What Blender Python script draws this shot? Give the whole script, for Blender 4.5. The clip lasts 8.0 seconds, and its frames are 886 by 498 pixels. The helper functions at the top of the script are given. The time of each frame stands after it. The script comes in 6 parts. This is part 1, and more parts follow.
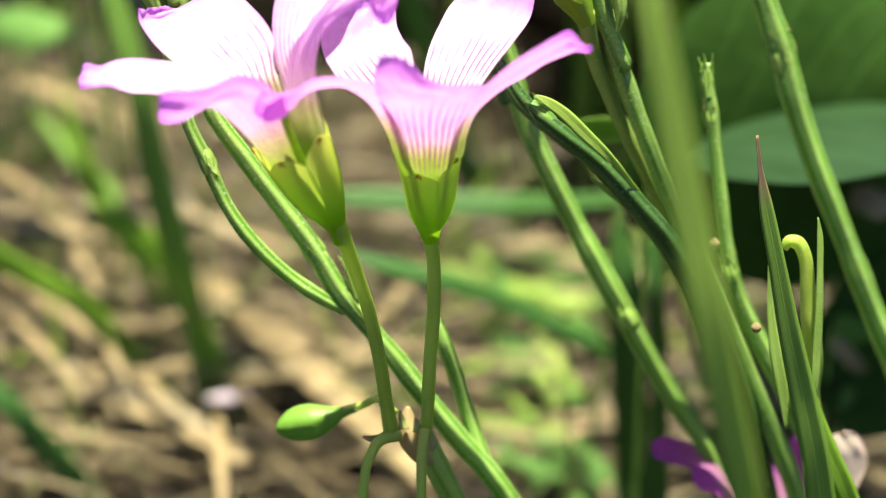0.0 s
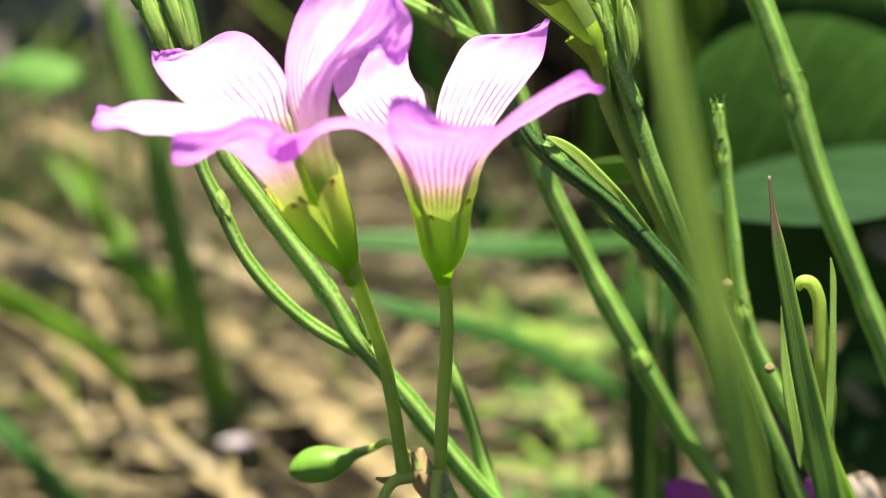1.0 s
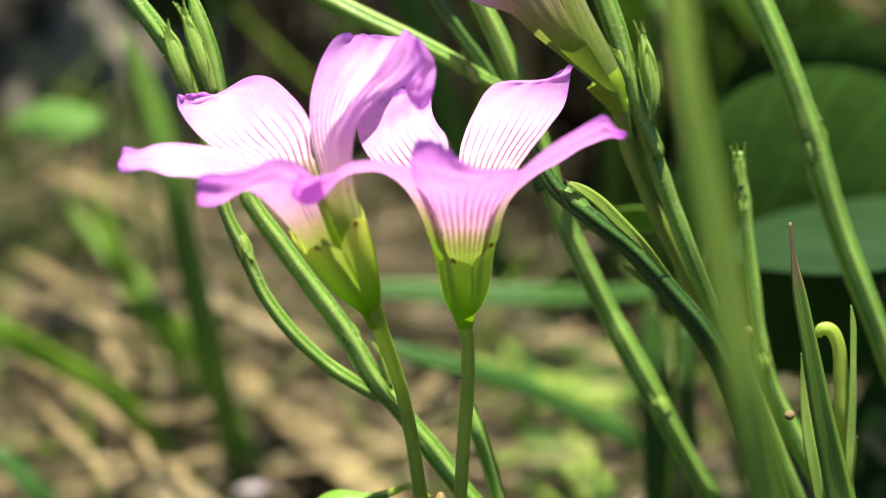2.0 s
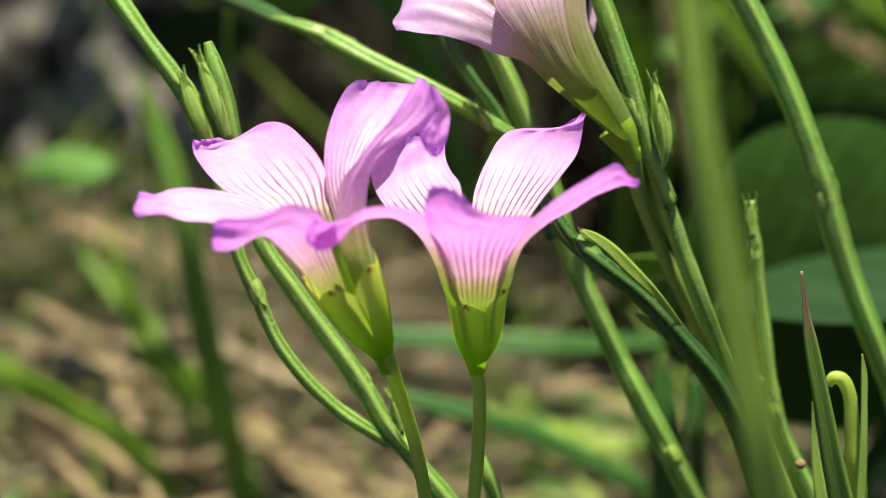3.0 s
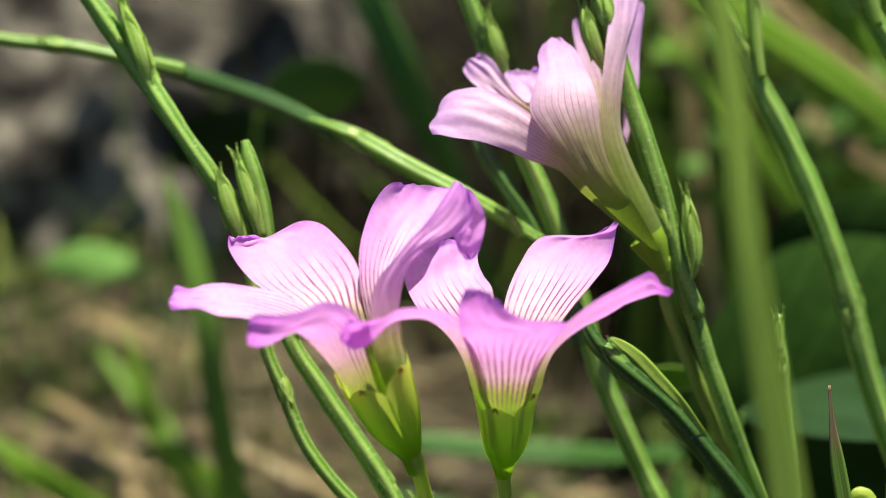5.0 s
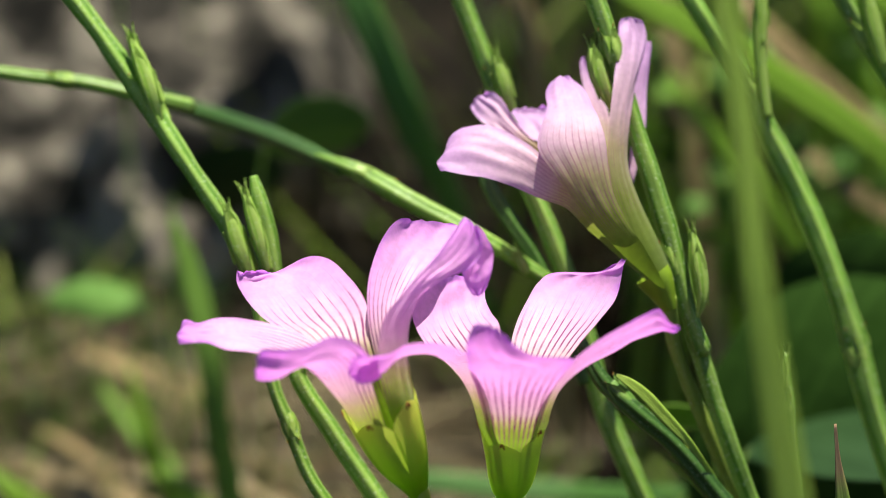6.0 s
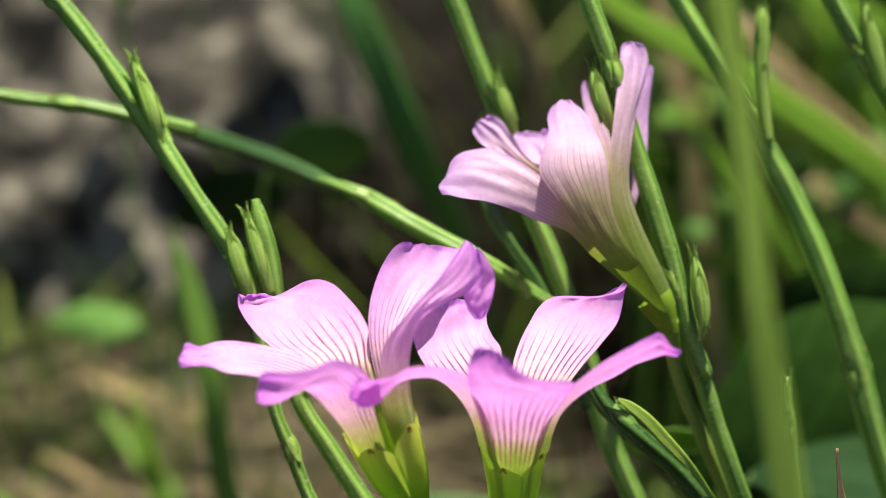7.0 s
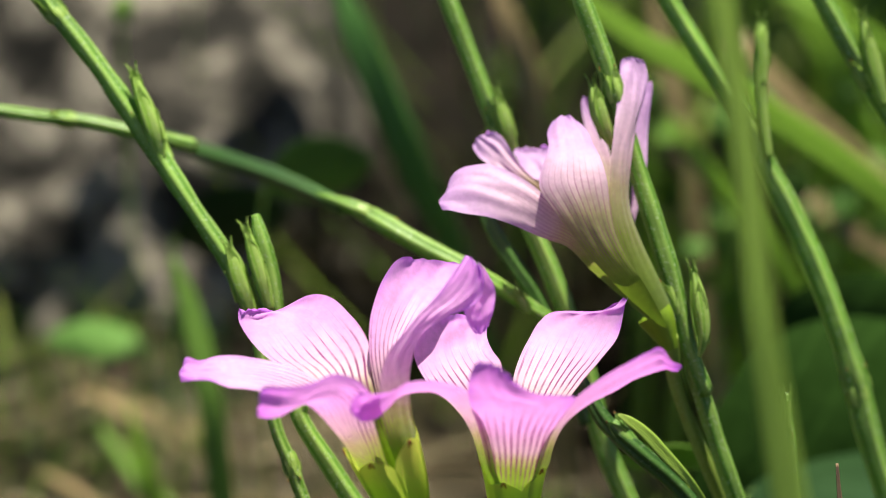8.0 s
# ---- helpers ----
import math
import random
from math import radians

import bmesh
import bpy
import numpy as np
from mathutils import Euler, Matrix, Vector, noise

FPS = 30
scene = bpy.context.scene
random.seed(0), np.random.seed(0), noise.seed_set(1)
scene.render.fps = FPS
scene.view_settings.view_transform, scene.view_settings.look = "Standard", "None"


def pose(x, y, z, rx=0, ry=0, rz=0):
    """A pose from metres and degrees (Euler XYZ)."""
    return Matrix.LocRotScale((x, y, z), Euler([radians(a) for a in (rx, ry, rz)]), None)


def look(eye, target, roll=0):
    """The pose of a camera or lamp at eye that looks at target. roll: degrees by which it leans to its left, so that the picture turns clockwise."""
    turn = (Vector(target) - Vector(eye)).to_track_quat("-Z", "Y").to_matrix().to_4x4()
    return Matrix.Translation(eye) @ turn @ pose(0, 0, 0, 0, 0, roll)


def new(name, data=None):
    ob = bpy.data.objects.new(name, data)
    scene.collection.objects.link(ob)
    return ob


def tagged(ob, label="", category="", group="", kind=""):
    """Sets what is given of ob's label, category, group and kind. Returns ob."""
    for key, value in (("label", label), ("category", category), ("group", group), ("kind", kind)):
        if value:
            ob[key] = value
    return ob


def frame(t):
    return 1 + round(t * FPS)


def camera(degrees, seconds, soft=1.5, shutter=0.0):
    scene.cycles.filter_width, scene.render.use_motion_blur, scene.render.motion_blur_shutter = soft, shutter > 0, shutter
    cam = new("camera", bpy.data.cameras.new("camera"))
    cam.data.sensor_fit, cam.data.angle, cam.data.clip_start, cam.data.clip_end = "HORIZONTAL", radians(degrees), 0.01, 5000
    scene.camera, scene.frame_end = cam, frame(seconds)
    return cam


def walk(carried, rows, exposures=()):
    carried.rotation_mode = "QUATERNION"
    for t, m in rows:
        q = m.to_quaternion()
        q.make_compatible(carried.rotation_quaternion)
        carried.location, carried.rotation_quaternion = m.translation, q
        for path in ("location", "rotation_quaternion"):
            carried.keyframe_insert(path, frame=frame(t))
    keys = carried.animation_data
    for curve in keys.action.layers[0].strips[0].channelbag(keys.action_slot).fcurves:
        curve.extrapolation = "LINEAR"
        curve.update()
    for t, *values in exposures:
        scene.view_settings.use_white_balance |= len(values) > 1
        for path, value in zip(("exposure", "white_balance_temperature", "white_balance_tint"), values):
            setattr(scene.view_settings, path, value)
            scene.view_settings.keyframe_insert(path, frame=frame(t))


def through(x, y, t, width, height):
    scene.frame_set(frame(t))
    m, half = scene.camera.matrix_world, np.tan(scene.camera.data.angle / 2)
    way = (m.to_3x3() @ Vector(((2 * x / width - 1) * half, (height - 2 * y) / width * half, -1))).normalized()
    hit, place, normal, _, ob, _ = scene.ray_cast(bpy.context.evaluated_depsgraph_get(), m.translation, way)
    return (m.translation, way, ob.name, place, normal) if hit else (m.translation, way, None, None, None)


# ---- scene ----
cam = camera(25, 8.0, 0.7)
cam.data.dof.use_dof, cam.data.dof.focus_distance, cam.data.dof.aperture_fstop = True, 0.152, 20.5
PATH = [
    (0, (0.00318, -0.14705, 0.16553), (0.00578, 0.02077, 0.05676), -1.62),
    (0.5, (0.00345, -0.14712, 0.16551), (0.00541, 0.02183, 0.0585), -1.93),
    (1, (0.00316, -0.14736, 0.16526), (0.00468, 0.02296, 0.06043), -1.96),
    (1.5, (0.00278, -0.14784, 0.16486), (0.00352, 0.02393, 0.06243), -1.91),
    (3, (0.00202, -0.14904, 0.16497), (0.00187, 0.02661, 0.06933), -1.45),
    (3.5, (0.00147, -0.14871, 0.16506), (0.00115, 0.02801, 0.0714), -1.16),
    (4, (0.00013, -0.14976, 0.16474), (0.00053, 0.02856, 0.07418), -0.40),
    (4.5, (0.0, -0.15, 0.165), (1e-05, 0.02954, 0.07687), 0.00),
    (5, (-0.00011, -0.15013, 0.16492), (-0.0005, 0.03054, 0.07913), 0.29),
    (6.5, (-0.00103, -0.15088, 0.16478), (-0.0012, 0.03207, 0.08396), 0.76),
    (7, (-0.00079, -0.15078, 0.16474), (-0.00127, 0.0326, 0.08491), 0.72),
    (7.5, (-0.00091, -0.15098, 0.16462), (-0.00125, 0.03285, 0.08584), 0.78),
    (8, (-0.00109, -0.15111, 0.1644), (-0.00122, 0.03308, 0.08648), 0.81),
]
walk(cam, [(t, look(eye, target, roll)) for t, eye, target, roll in PATH],
     [(0.0, 1.95), (1.5, 1.70), (3.5, 1.30), (8.0, 1.22)])

# ---- daylight ----
SUN = Vector((0.06, 0.19, 0.97)).normalized()
world = bpy.data.worlds.new("sky")
scene.world = world
world.use_nodes = True
sky = world.node_tree.nodes.new("ShaderNodeTexSky")
sky.sky_type, sky.sun_disc = "NISHITA", False
sky.sun_elevation = math.asin(SUN.z)
sky.sun_rotation = math.atan2(SUN.x, SUN.y)
world.node_tree.links.new(sky.outputs[0], world.node_tree.nodes["Background"].inputs[0])
world.node_tree.nodes["Background"].inputs[1].default_value = 0.040
sun = new("sun", bpy.data.lights.new("sun", "SUN"))
sun.data.energy, sun.data.angle, sun.data.color = 5.0, radians(0.5), (1.0, 0.94, 0.76)
sun.matrix_world = look((0, 0, 0), -SUN)


# ---- materials ----
class Mat:
    """A node material with short ways to add nodes."""

    def __init__(self, name):
        self.m = bpy.data.materials.new(name)
        self.m.use_nodes = True
        self.t = self.m.node_tree
        self.t.nodes.clear()
        self.out = self.n("ShaderNodeOutputMaterial")

    def n(self, kind, **values):
        node = self.t.nodes.new(kind)
        for key, v in values.items():
            node.inputs[key.replace("_", " ")].default_value = v
        return node

    def link(self, a, b):
        self.t.links.new(a, b)

    def math(self, op, a, b=0.0, clamp=False):
        node = self.t.nodes.new("ShaderNodeMath")
        node.operation, node.use_clamp = op, clamp
        for i, v in enumerate((a, b)):
            if isinstance(v, (int, float)):
                node.inputs[i].default_value = v
            else:
                self.link(v, node.inputs[i])
        return node.outputs[0]

    def mix(self, f, a, b, how="MIX"):
        node = self.t.nodes.new("ShaderNodeMix")
        node.data_type, node.blend_type = "RGBA", how
        for i, v in ((0, f), (6, a), (7, b)):
            if isinstance(v, (int, float)):
                node.inputs[i].default_value = v
            elif isinstance(v, tuple):
                node.inputs[i].default_value = (*v, 1)
            else:
                self.link(v, node.inputs[i])
        return node.outputs[2]

    def ramp(self, f, stops):
        node = self.t.nodes.new("ShaderNodeValToRGB")
        while len(node.color_ramp.elements) < len(stops):
            node.color_ramp.elements.new(0.5)
        for e, (p, c) in zip(node.color_ramp.elements, stops):
            e.position, e.color = p, (*c, 1) if isinstance(c, tuple) else (c, c, c, 1)
        self.link(f, node.inputs[0])
        return node.outputs[0]

    def noise(self, scale, detail=4, where=None, rough=0.6):
        node = self.n("ShaderNodeTexNoise", Scale=scale, Detail=detail, Roughness=rough)
        self.link(where or self.place(), node.inputs["Vector"])
        return node.outputs[0]

    def place(self):
        return self.n("ShaderNodeTexCoord").outputs["Object"]

    def uv(self):
        sep = self.n("ShaderNodeSeparateXYZ")
        self.link(self.n("ShaderNodeTexCoord").outputs["UV"], sep.inputs[0])
        return sep.outputs[0], sep.outputs[1]

    def finish(self, colour, rough=0.5, thin=0.0, bump=None, depth=0.0002, strength=0.5, gloss=0.4, thin_colour=None, velvet=0.0):
        p = self.n("ShaderNodeBsdfPrincipled", Roughness=rough)
        p.inputs["Specular IOR Level"].default_value = gloss
        p.inputs["Sheen Weight"].default_value = velvet
        self.link(colour, p.inputs["Base Color"])
        if bump is not None:
            b = self.n("ShaderNodeBump", Strength=strength, Distance=depth)
            self.link(bump, b.inputs["Height"])
            self.link(b.outputs[0], p.inputs["Normal"])
        last = p.outputs[0]
        if thin:
            tr = self.n("ShaderNodeBsdfTranslucent")
            self.link(thin_colour or colour, tr.inputs[0])
            mx = self.n("ShaderNodeMixShader", Fac=thin)
            self.link(last, mx.inputs[1])
            self.link(tr.outputs[0], mx.inputs[2])
            last = mx.outputs[0]
        self.link(last, self.out.inputs[0])
        return self.m


def petal_material(name, stops, vein, vein_strength, through=(1.0, 0.74, 1.0), lines=33.0):
    m = Mat(name)
    u, v = m.uv()
    sway = m.math("MULTIPLY", m.math("SUBTRACT", m.noise(150, 2), 0.5), 0.14)
    bent = m.math("ADD", u, sway)
    # veins run up the petal, thin out, and fork once on their way
    a = m.math("SINE", m.math("MULTIPLY", bent, lines))
    fork = m.math("SINE", m.math("MULTIPLY", bent, lines * 2.1))
    line = m.math("MULTIPLY", m.math("SUBTRACT", a, m.ramp(v, [(0.30, 0.30), (0.55, 0.74), (0.7, 0.9)])), 4.5, True)
    line2 = m.math("MULTIPLY", m.math("SUBTRACT", fork, 0.90), 7.0, True)
    # each vein has its own length
    row = m.n("ShaderNodeMapping")
    m.link(m.n("ShaderNodeTexCoord").outputs["UV"], row.inputs[0])
    row.inputs["Scale"].default_value = (9, 0.5, 1)
    ends = m.math("MULTIPLY", m.math("SUBTRACT", m.noise(1.0, 2, row.outputs[0]), 0.5), 0.60)
    far = m.math("ADD", v, ends)
    reach = m.math("MULTIPLY", m.ramp(v, [(0.13, 0.0), (0.22, 0.8), (0.30, 1.0)]), m.ramp(far, [(0.50, 1.0), (0.66, 0.0)]))
    reach2 = m.math("MULTIPLY", m.ramp(v, [(0.36, 0.0), (0.46, 0.45)]), m.ramp(far, [(0.58, 1.0), (0.72, 0.0)]))
    f = m.math("ADD", m.math("MULTIPLY", line, reach), m.math("MULTIPLY", line2, reach2), True)
    f = m.math("MULTIPLY", m.math("MULTIPLY", f, m.ramp(m.noise(420, 3), [(0.34, 0.35), (0.58, 1.0)])), vein_strength, True)
    patch = m.math("ADD", v, m.math("MULTIPLY", m.math("SUBTRACT", m.noise(180, 4), 0.5), 0.16))
    base = m.ramp(patch, stops)
    cells = m.ramp(m.noise(2200, 3), [(0.3, 0.84), (0.7, 1.0)])
    base = m.mix(1.0, base, cells, "MULTIPLY")
    blotch = m.ramp(m.noise(420, 4), [(0.35, 0.88), (0.65, 1.0)])
    base = m.mix(1.0, base, blotch, "MULTIPLY")
    rim = m.math("POWER", m.math("ABSOLUTE", u), 6.0)
    rim = m.math("MULTIPLY", m.math("MULTIPLY", rim, m.ramp(v, [(0.45, 0.0), (0.75, 1.0)])), m.ramp(m.noise(500, 3), [(0.35, 0.2), (0.65, 1.0)]))
    base = m.mix(rim, base, tuple(c * k for c, k in zip(stops[-1][1], (0.92, 0.85, 1.0))))
    colour = m.mix(f, base, vein)
    height = m.math("ADD", m.math("MULTIPLY", m.noise(1500, 3), 0.5), m.math("MULTIPLY", m.math("MULTIPLY", a, m.ramp(v, [(0.2, 1.0), (0.6, 0.1)])), -0.03))
    thin = m.mix(m.ramp(v, [(0.2, 0.0), (0.45, 1.0)]), colour, m.mix(1.0, colour, through, "MULTIPLY"))
    return m.finish(colour, 0.52, 0.50, height, 0.00009, 0.7, 0.32, thin, 0.3)


M_PETAL = petal_material("pink_petal", [(0.0, (0.22, 0.36, 0.02)), (0.15, (0.27, 0.45, 0.025)), (0.23, (0.44, 0.56, 0.07)), (0.28, (0.68, 0.64, 0.26)),
                         (0.34, (0.95, 0.66, 0.74)), (0.48, (0.95, 0.56, 0.94)), (0.78, (0.91, 0.44, 0.93)), (0.92, (0.82, 0.33, 0.91)), (1.0, (0.60, 0.20, 0.83))],
                         (0.24, 0.012, 0.16), 0.92)
# the pale look: petal pink dulled, with the upper flower's partial shade in it
M_PETAL_SHADED = petal_material("shaded_pink_petal", [(0.0, (0.15, 0.25, 0.018)), (0.24, (0.25, 0.33, 0.035)), (0.38, (0.52, 0.46, 0.24)),
                              (0.50, (0.84, 0.58, 0.74)), (0.75, (0.80, 0.50, 0.86)), (1.0, (0.62, 0.34, 0.78))],
                              (0.30, 0.05, 0.20), 0.5)
M_PETAL_FADED = petal_material("faded_petal", [(0.0, (0.4, 0.4, 0.1)), (0.4, (0.60, 0.30, 0.46)), (0.7, (0.50, 0.10, 0.46)), (1.0, (0.42, 0.06, 0.42))],
                               (0.25, 0.02, 0.16), 0.5)
M_PETAL_CREAM = petal_material("cream_petal", [(0.0, (0.5, 0.45, 0.2)), (0.4, (0.78, 0.62, 0.52)), (0.9, (0.82, 0.70, 0.56)), (1.0, (0.7, 0.5, 0.36))],
                               (0.5, 0.3, 0.3), 0.3)
M_PETAL_DRY = petal_material("dry_petal", [(0.0, (0.58, 0.50, 0.48)), (0.5, (0.62, 0.55, 0.60)), (1.0, (0.55, 0.45, 0.50))], (0.6, 0.5, 0.55), 0.2)


def stem_material(name, dark, light, stripes, thin=0.12, fleck=0.3):
    m = Mat(name)
    u, v = m.uv()
    drift = m.math("MULTIPLY", m.math("SUBTRACT", m.noise(120, 2), 0.5), 0.12)
    wave = m.math("SINE", m.math("MULTIPLY", m.math("ADD", u, drift), math.tau * stripes))
    groove = m.math("POWER", m.math("ADD", m.math("MULTIPLY", wave, 0.5), 0.5), 3.0)
    band = m.math("SUBTRACT", 1.0, groove)
    soft = m.noise(300, 4)
    f = m.math("MULTIPLY", band, m.ramp(soft, [(0.3, 0.5), (0.7, 1.0)]), True)
    col = m.mix(f, dark, light)
    patch = m.ramp(m.noise(90, 3), [(0.3, 0.78), (0.7, 1.12)])
    col = m.mix(1.0, col, patch, "MULTIPLY")
    spots = m.ramp(m.noise(4600, 2), [(0.58, 0.0), (0.70, 1.0)])
    col = m.mix(m.math("MULTIPLY", spots, fleck), col, (0.60, 0.70, 0.50))
    h = m.math("ADD", m.math("MULTIPLY", band, 0.5), m.math("MULTIPLY", m.noise(2600, 2), 0.5))
    return m.finish(col, 0.42, thin, h, 0.00010, 0.7, 0.38)


M_STEM = stem_material("rush_green", (0.10, 0.25, 0.020), (0.33, 0.52, 0.11), 4, 0.30, 0.55)
# shaded copy of the rush green: the shade is in the colour
M_STEM_SHADED = stem_material("rush_shaded_green", (0.020, 0.065, 0.009), (0.055, 0.13, 0.022), 5, 0.10, 0.15)
M_SHOOT = stem_material("shoot_green", (0.22, 0.40, 0.045), (0.44, 0.62, 0.15), 5, 0.38, 0.3)
# shoot green darkened the same way, for joints on shaded stems
M_SHOOT_SHADED = stem_material("shoot_shaded_green", (0.10, 0.24, 0.035), (0.24, 0.40, 0.09), 5, 0.3, 0.2)
M_PEDICEL = stem_material("stalk_green", (0.40, 0.54, 0.07), (0.54, 0.66, 0.14), 2, 0.5, 0.2)
M_PEDICEL_YELLOW = stem_material("stalk_yellow_green", (0.23, 0.33, 0.05), (0.32, 0.42, 0.09), 2, 0.2, 0.2)


def soft_green(name, a, b, tip=None, thin=0.25):
    m = Mat(name)
    u, v = m.uv()
    f = m.ramp(m.noise(240, 3), [(0.2, 0.0), (0.8, 1.0)])
    col = m.mix(f, a, b)
    lines = m.math("ADD", m.math("MULTIPLY", m.math("SINE", m.math("MULTIPLY", u, 60.0)), 0.5), 0.5)
    col = m.mix(m.math("MULTIPLY", lines, 0.14), col, tuple(c * 0.6 for c in a))
    if tip:
        col = m.mix(m.ramp(v, [(0.30, 0.0), (0.95, 1.0)]), col, tip)
    fine = m.noise(3000, 2)
    return m.finish(col, 0.45, thin, fine, 0.00006, 0.4, 0.28)


M_SEPAL = soft_green("sepal_green", (0.27, 0.56, 0.005), (0.35, 0.62, 0.012), (0.84, 0.90, 0.16), 0.45)
# sepal green dimmed to olive to hold the shade on the upper calyx
M_SEPAL_SHADED = soft_green("sepal_shaded", (0.13, 0.23, 0.014), (0.18, 0.28, 0.020), (0.22, 0.31, 0.028), 0.02)
M_BUD = soft_green("bud_green", (0.12, 0.27, 0.025), (0.19, 0.36, 0.05), None, 0.25)
M_JOINT = soft_green("joint_green", (0.34, 0.36, 0.12), (0.50, 0.32, 0.18), None, 0.4)
M_BRACT = soft_green("bract_green", (0.28, 0.38, 0.09), (0.40, 0.42, 0.15), (0.40, 0.28, 0.13), 0.4)


def blade_material(name, a, b, tip=None, thin=0.3):
    m = Mat(name)
    u, v = m.uv()
    streak = m.n("ShaderNodeMapping")
    m.link(m.n("ShaderNodeTexCoord").outputs["UV"], streak.inputs[0])
    streak.inputs["Scale"].default_value = (24, 1.6, 1)
    f = m.noise(1.0, 4, streak.outputs[0])
    col = m.mix(m.ramp(f, [(0.3, 0.0), (0.7, 1.0)]), a, b)
    rib = m.math("SUBTRACT", 1.0, m.math("MULTIPLY", m.math("ABSOLUTE", m.math("SUBTRACT", u, 0.5)), 22.0), True)
    col = m.mix(m.math("MULTIPLY", rib, 0.35), col, tuple(min(1, c * 1.7) for c in b))
    if tip:
        col = m.mix(m.ramp(v, [(0.0, 1.0), (0.16, 0.9), (0.26, 0.0)]), col, tip)
    return m.finish(col, 0.42, thin, f, 0.0002, 0.5, 0.4)


M_BLADE = blade_material("grass_green", (0.15, 0.31, 0.018), (0.27, 0.46, 0.05), None, 0.45)
M_BLADE_PALE = blade_material("grass_pale_green", (0.24, 0.38, 0.045), (0.36, 0.53, 0.10), None, 0.35)
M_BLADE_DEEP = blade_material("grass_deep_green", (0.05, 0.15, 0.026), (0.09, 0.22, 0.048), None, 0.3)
M_BLADE_MID = blade_material("grass_mid_green", (0.13, 0.26, 0.035), (0.21, 0.38, 0.065), None, 0.4)
# grass green darkened to carry the shade on the low upright blades
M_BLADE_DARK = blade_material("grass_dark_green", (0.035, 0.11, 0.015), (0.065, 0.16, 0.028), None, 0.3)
M_BLADE_TIP = blade_material("grass_brown_tip", (0.13, 0.27, 0.03), (0.24, 0.39, 0.07), (0.34, 0.22, 0.14), 0.3)
M_STRAW = blade_material("dry_straw", (0.17, 0.123, 0.052), (0.38, 0.295, 0.15), None, 0.2)


def leaf_material(name, a, b, thin):
    m = Mat(name)
    u, v = m.uv()
    f = m.ramp(m.noise(120, 5), [(0.3, 0.0), (0.7, 1.0)])
    col = m.mix(f, a, b)
    side = m.math("ABSOLUTE", m.math("SUBTRACT", u, 0.5))
    ribs = m.math("SINE", m.math("MULTIPLY", m.math("SUBTRACT", v, m.math("MULTIPLY", side, 0.9)), 46.0))
    ribs = m.math("MULTIPLY", m.math("SUBTRACT", ribs, 0.75), 3.0, True)
    mid = m.math("SUBTRACT", 1.0, m.math("MULTIPLY", side, 30.0), True)
    veins = m.math("MAXIMUM", m.math("MULTIPLY", ribs, 0.5), mid)
    col = m.mix(m.math("MULTIPLY", veins, 0.4), col, tuple(min(1, c * 1.8) for c in b))
    return m.finish(col, 0.55, thin, m.math("SUBTRACT", f, veins), 0.0003, 0.5, 0.08)


M_LEAF = leaf_material("leaf_green", (0.07, 0.15, 0.035), (0.11, 0.22, 0.05), 0.25)
M_LEAF_SOFT = leaf_material("leaf_soft_green", (0.05, 0.11, 0.022), (0.08, 0.17, 0.035), 0.25)
# dull and dark leaf: shade put into the greens of the broad leaves
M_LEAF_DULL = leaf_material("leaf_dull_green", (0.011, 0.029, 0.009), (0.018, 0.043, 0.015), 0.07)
M_LEAF_BRIGHT = leaf_material("leaf_bright_green", (0.10, 0.21, 0.032), (0.17, 0.30, 0.055), 0.35)
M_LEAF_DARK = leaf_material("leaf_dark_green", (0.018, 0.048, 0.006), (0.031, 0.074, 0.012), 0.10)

m = Mat("litter_straw")
isl = m.n("ShaderNodeNewGeometry").outputs["Random Per Island"]
col = m.ramp(isl, [(0.0, (0.020, 0.014, 0.008)), (0.38, (0.050, 0.036, 0.019)), (0.66, (0.115, 0.088, 0.040)), (0.90, (0.27, 0.21, 0.105)), (0.95, (0.40, 0.33, 0.19)), (1.0, (0.15, 0.20, 0.04))])
M_LITTER = m.finish(m.mix(1.0, col, m.ramp(m.noise(500, 3), [(0.3, 0.6), (0.7, 1.05)]), "MULTIPLY"), 0.55, 0.1, m.noise(900, 3), 0.0003, 0.6, 0.35)
m = Mat("pale_straw")
isl = m.n("ShaderNodeNewGeometry").outputs["Random Per Island"]
col = m.ramp(isl, [(0.0, (0.04, 0.029, 0.014)), (0.45, (0.16, 0.12, 0.06)), (0.78, (0.40, 0.33, 0.19)), (1.0, (0.64, 0.56, 0.41))])
M_PALE_STRAW = m.finish(m.mix(1.0, col, m.ramp(m.noise(420, 4), [(0.3, 0.65), (0.7, 1.05)]), "MULTIPLY"), 0.5, 0.15, m.noise(900, 3), 0.0003, 0.6, 0.35)
# dead grass brown taken almost to black, so the colour itself holds the shade
m = Mat("dead_thatch_shaded")
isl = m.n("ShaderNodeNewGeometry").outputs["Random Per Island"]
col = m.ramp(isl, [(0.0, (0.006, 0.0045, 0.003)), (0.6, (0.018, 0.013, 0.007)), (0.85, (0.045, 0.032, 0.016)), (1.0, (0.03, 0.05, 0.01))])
M_THATCH_SHADED = m.finish(m.mix(1.0, col, m.ramp(m.noise(300, 3), [(0.3, 0.6), (0.7, 1.05)]), "MULTIPLY"), 0.7, 0.05, m.noise(900, 2), 0.0002, 0.4, 0.15)
m = Mat("tuft_green")
isl = m.n("ShaderNodeNewGeometry").outputs["Random Per Island"]
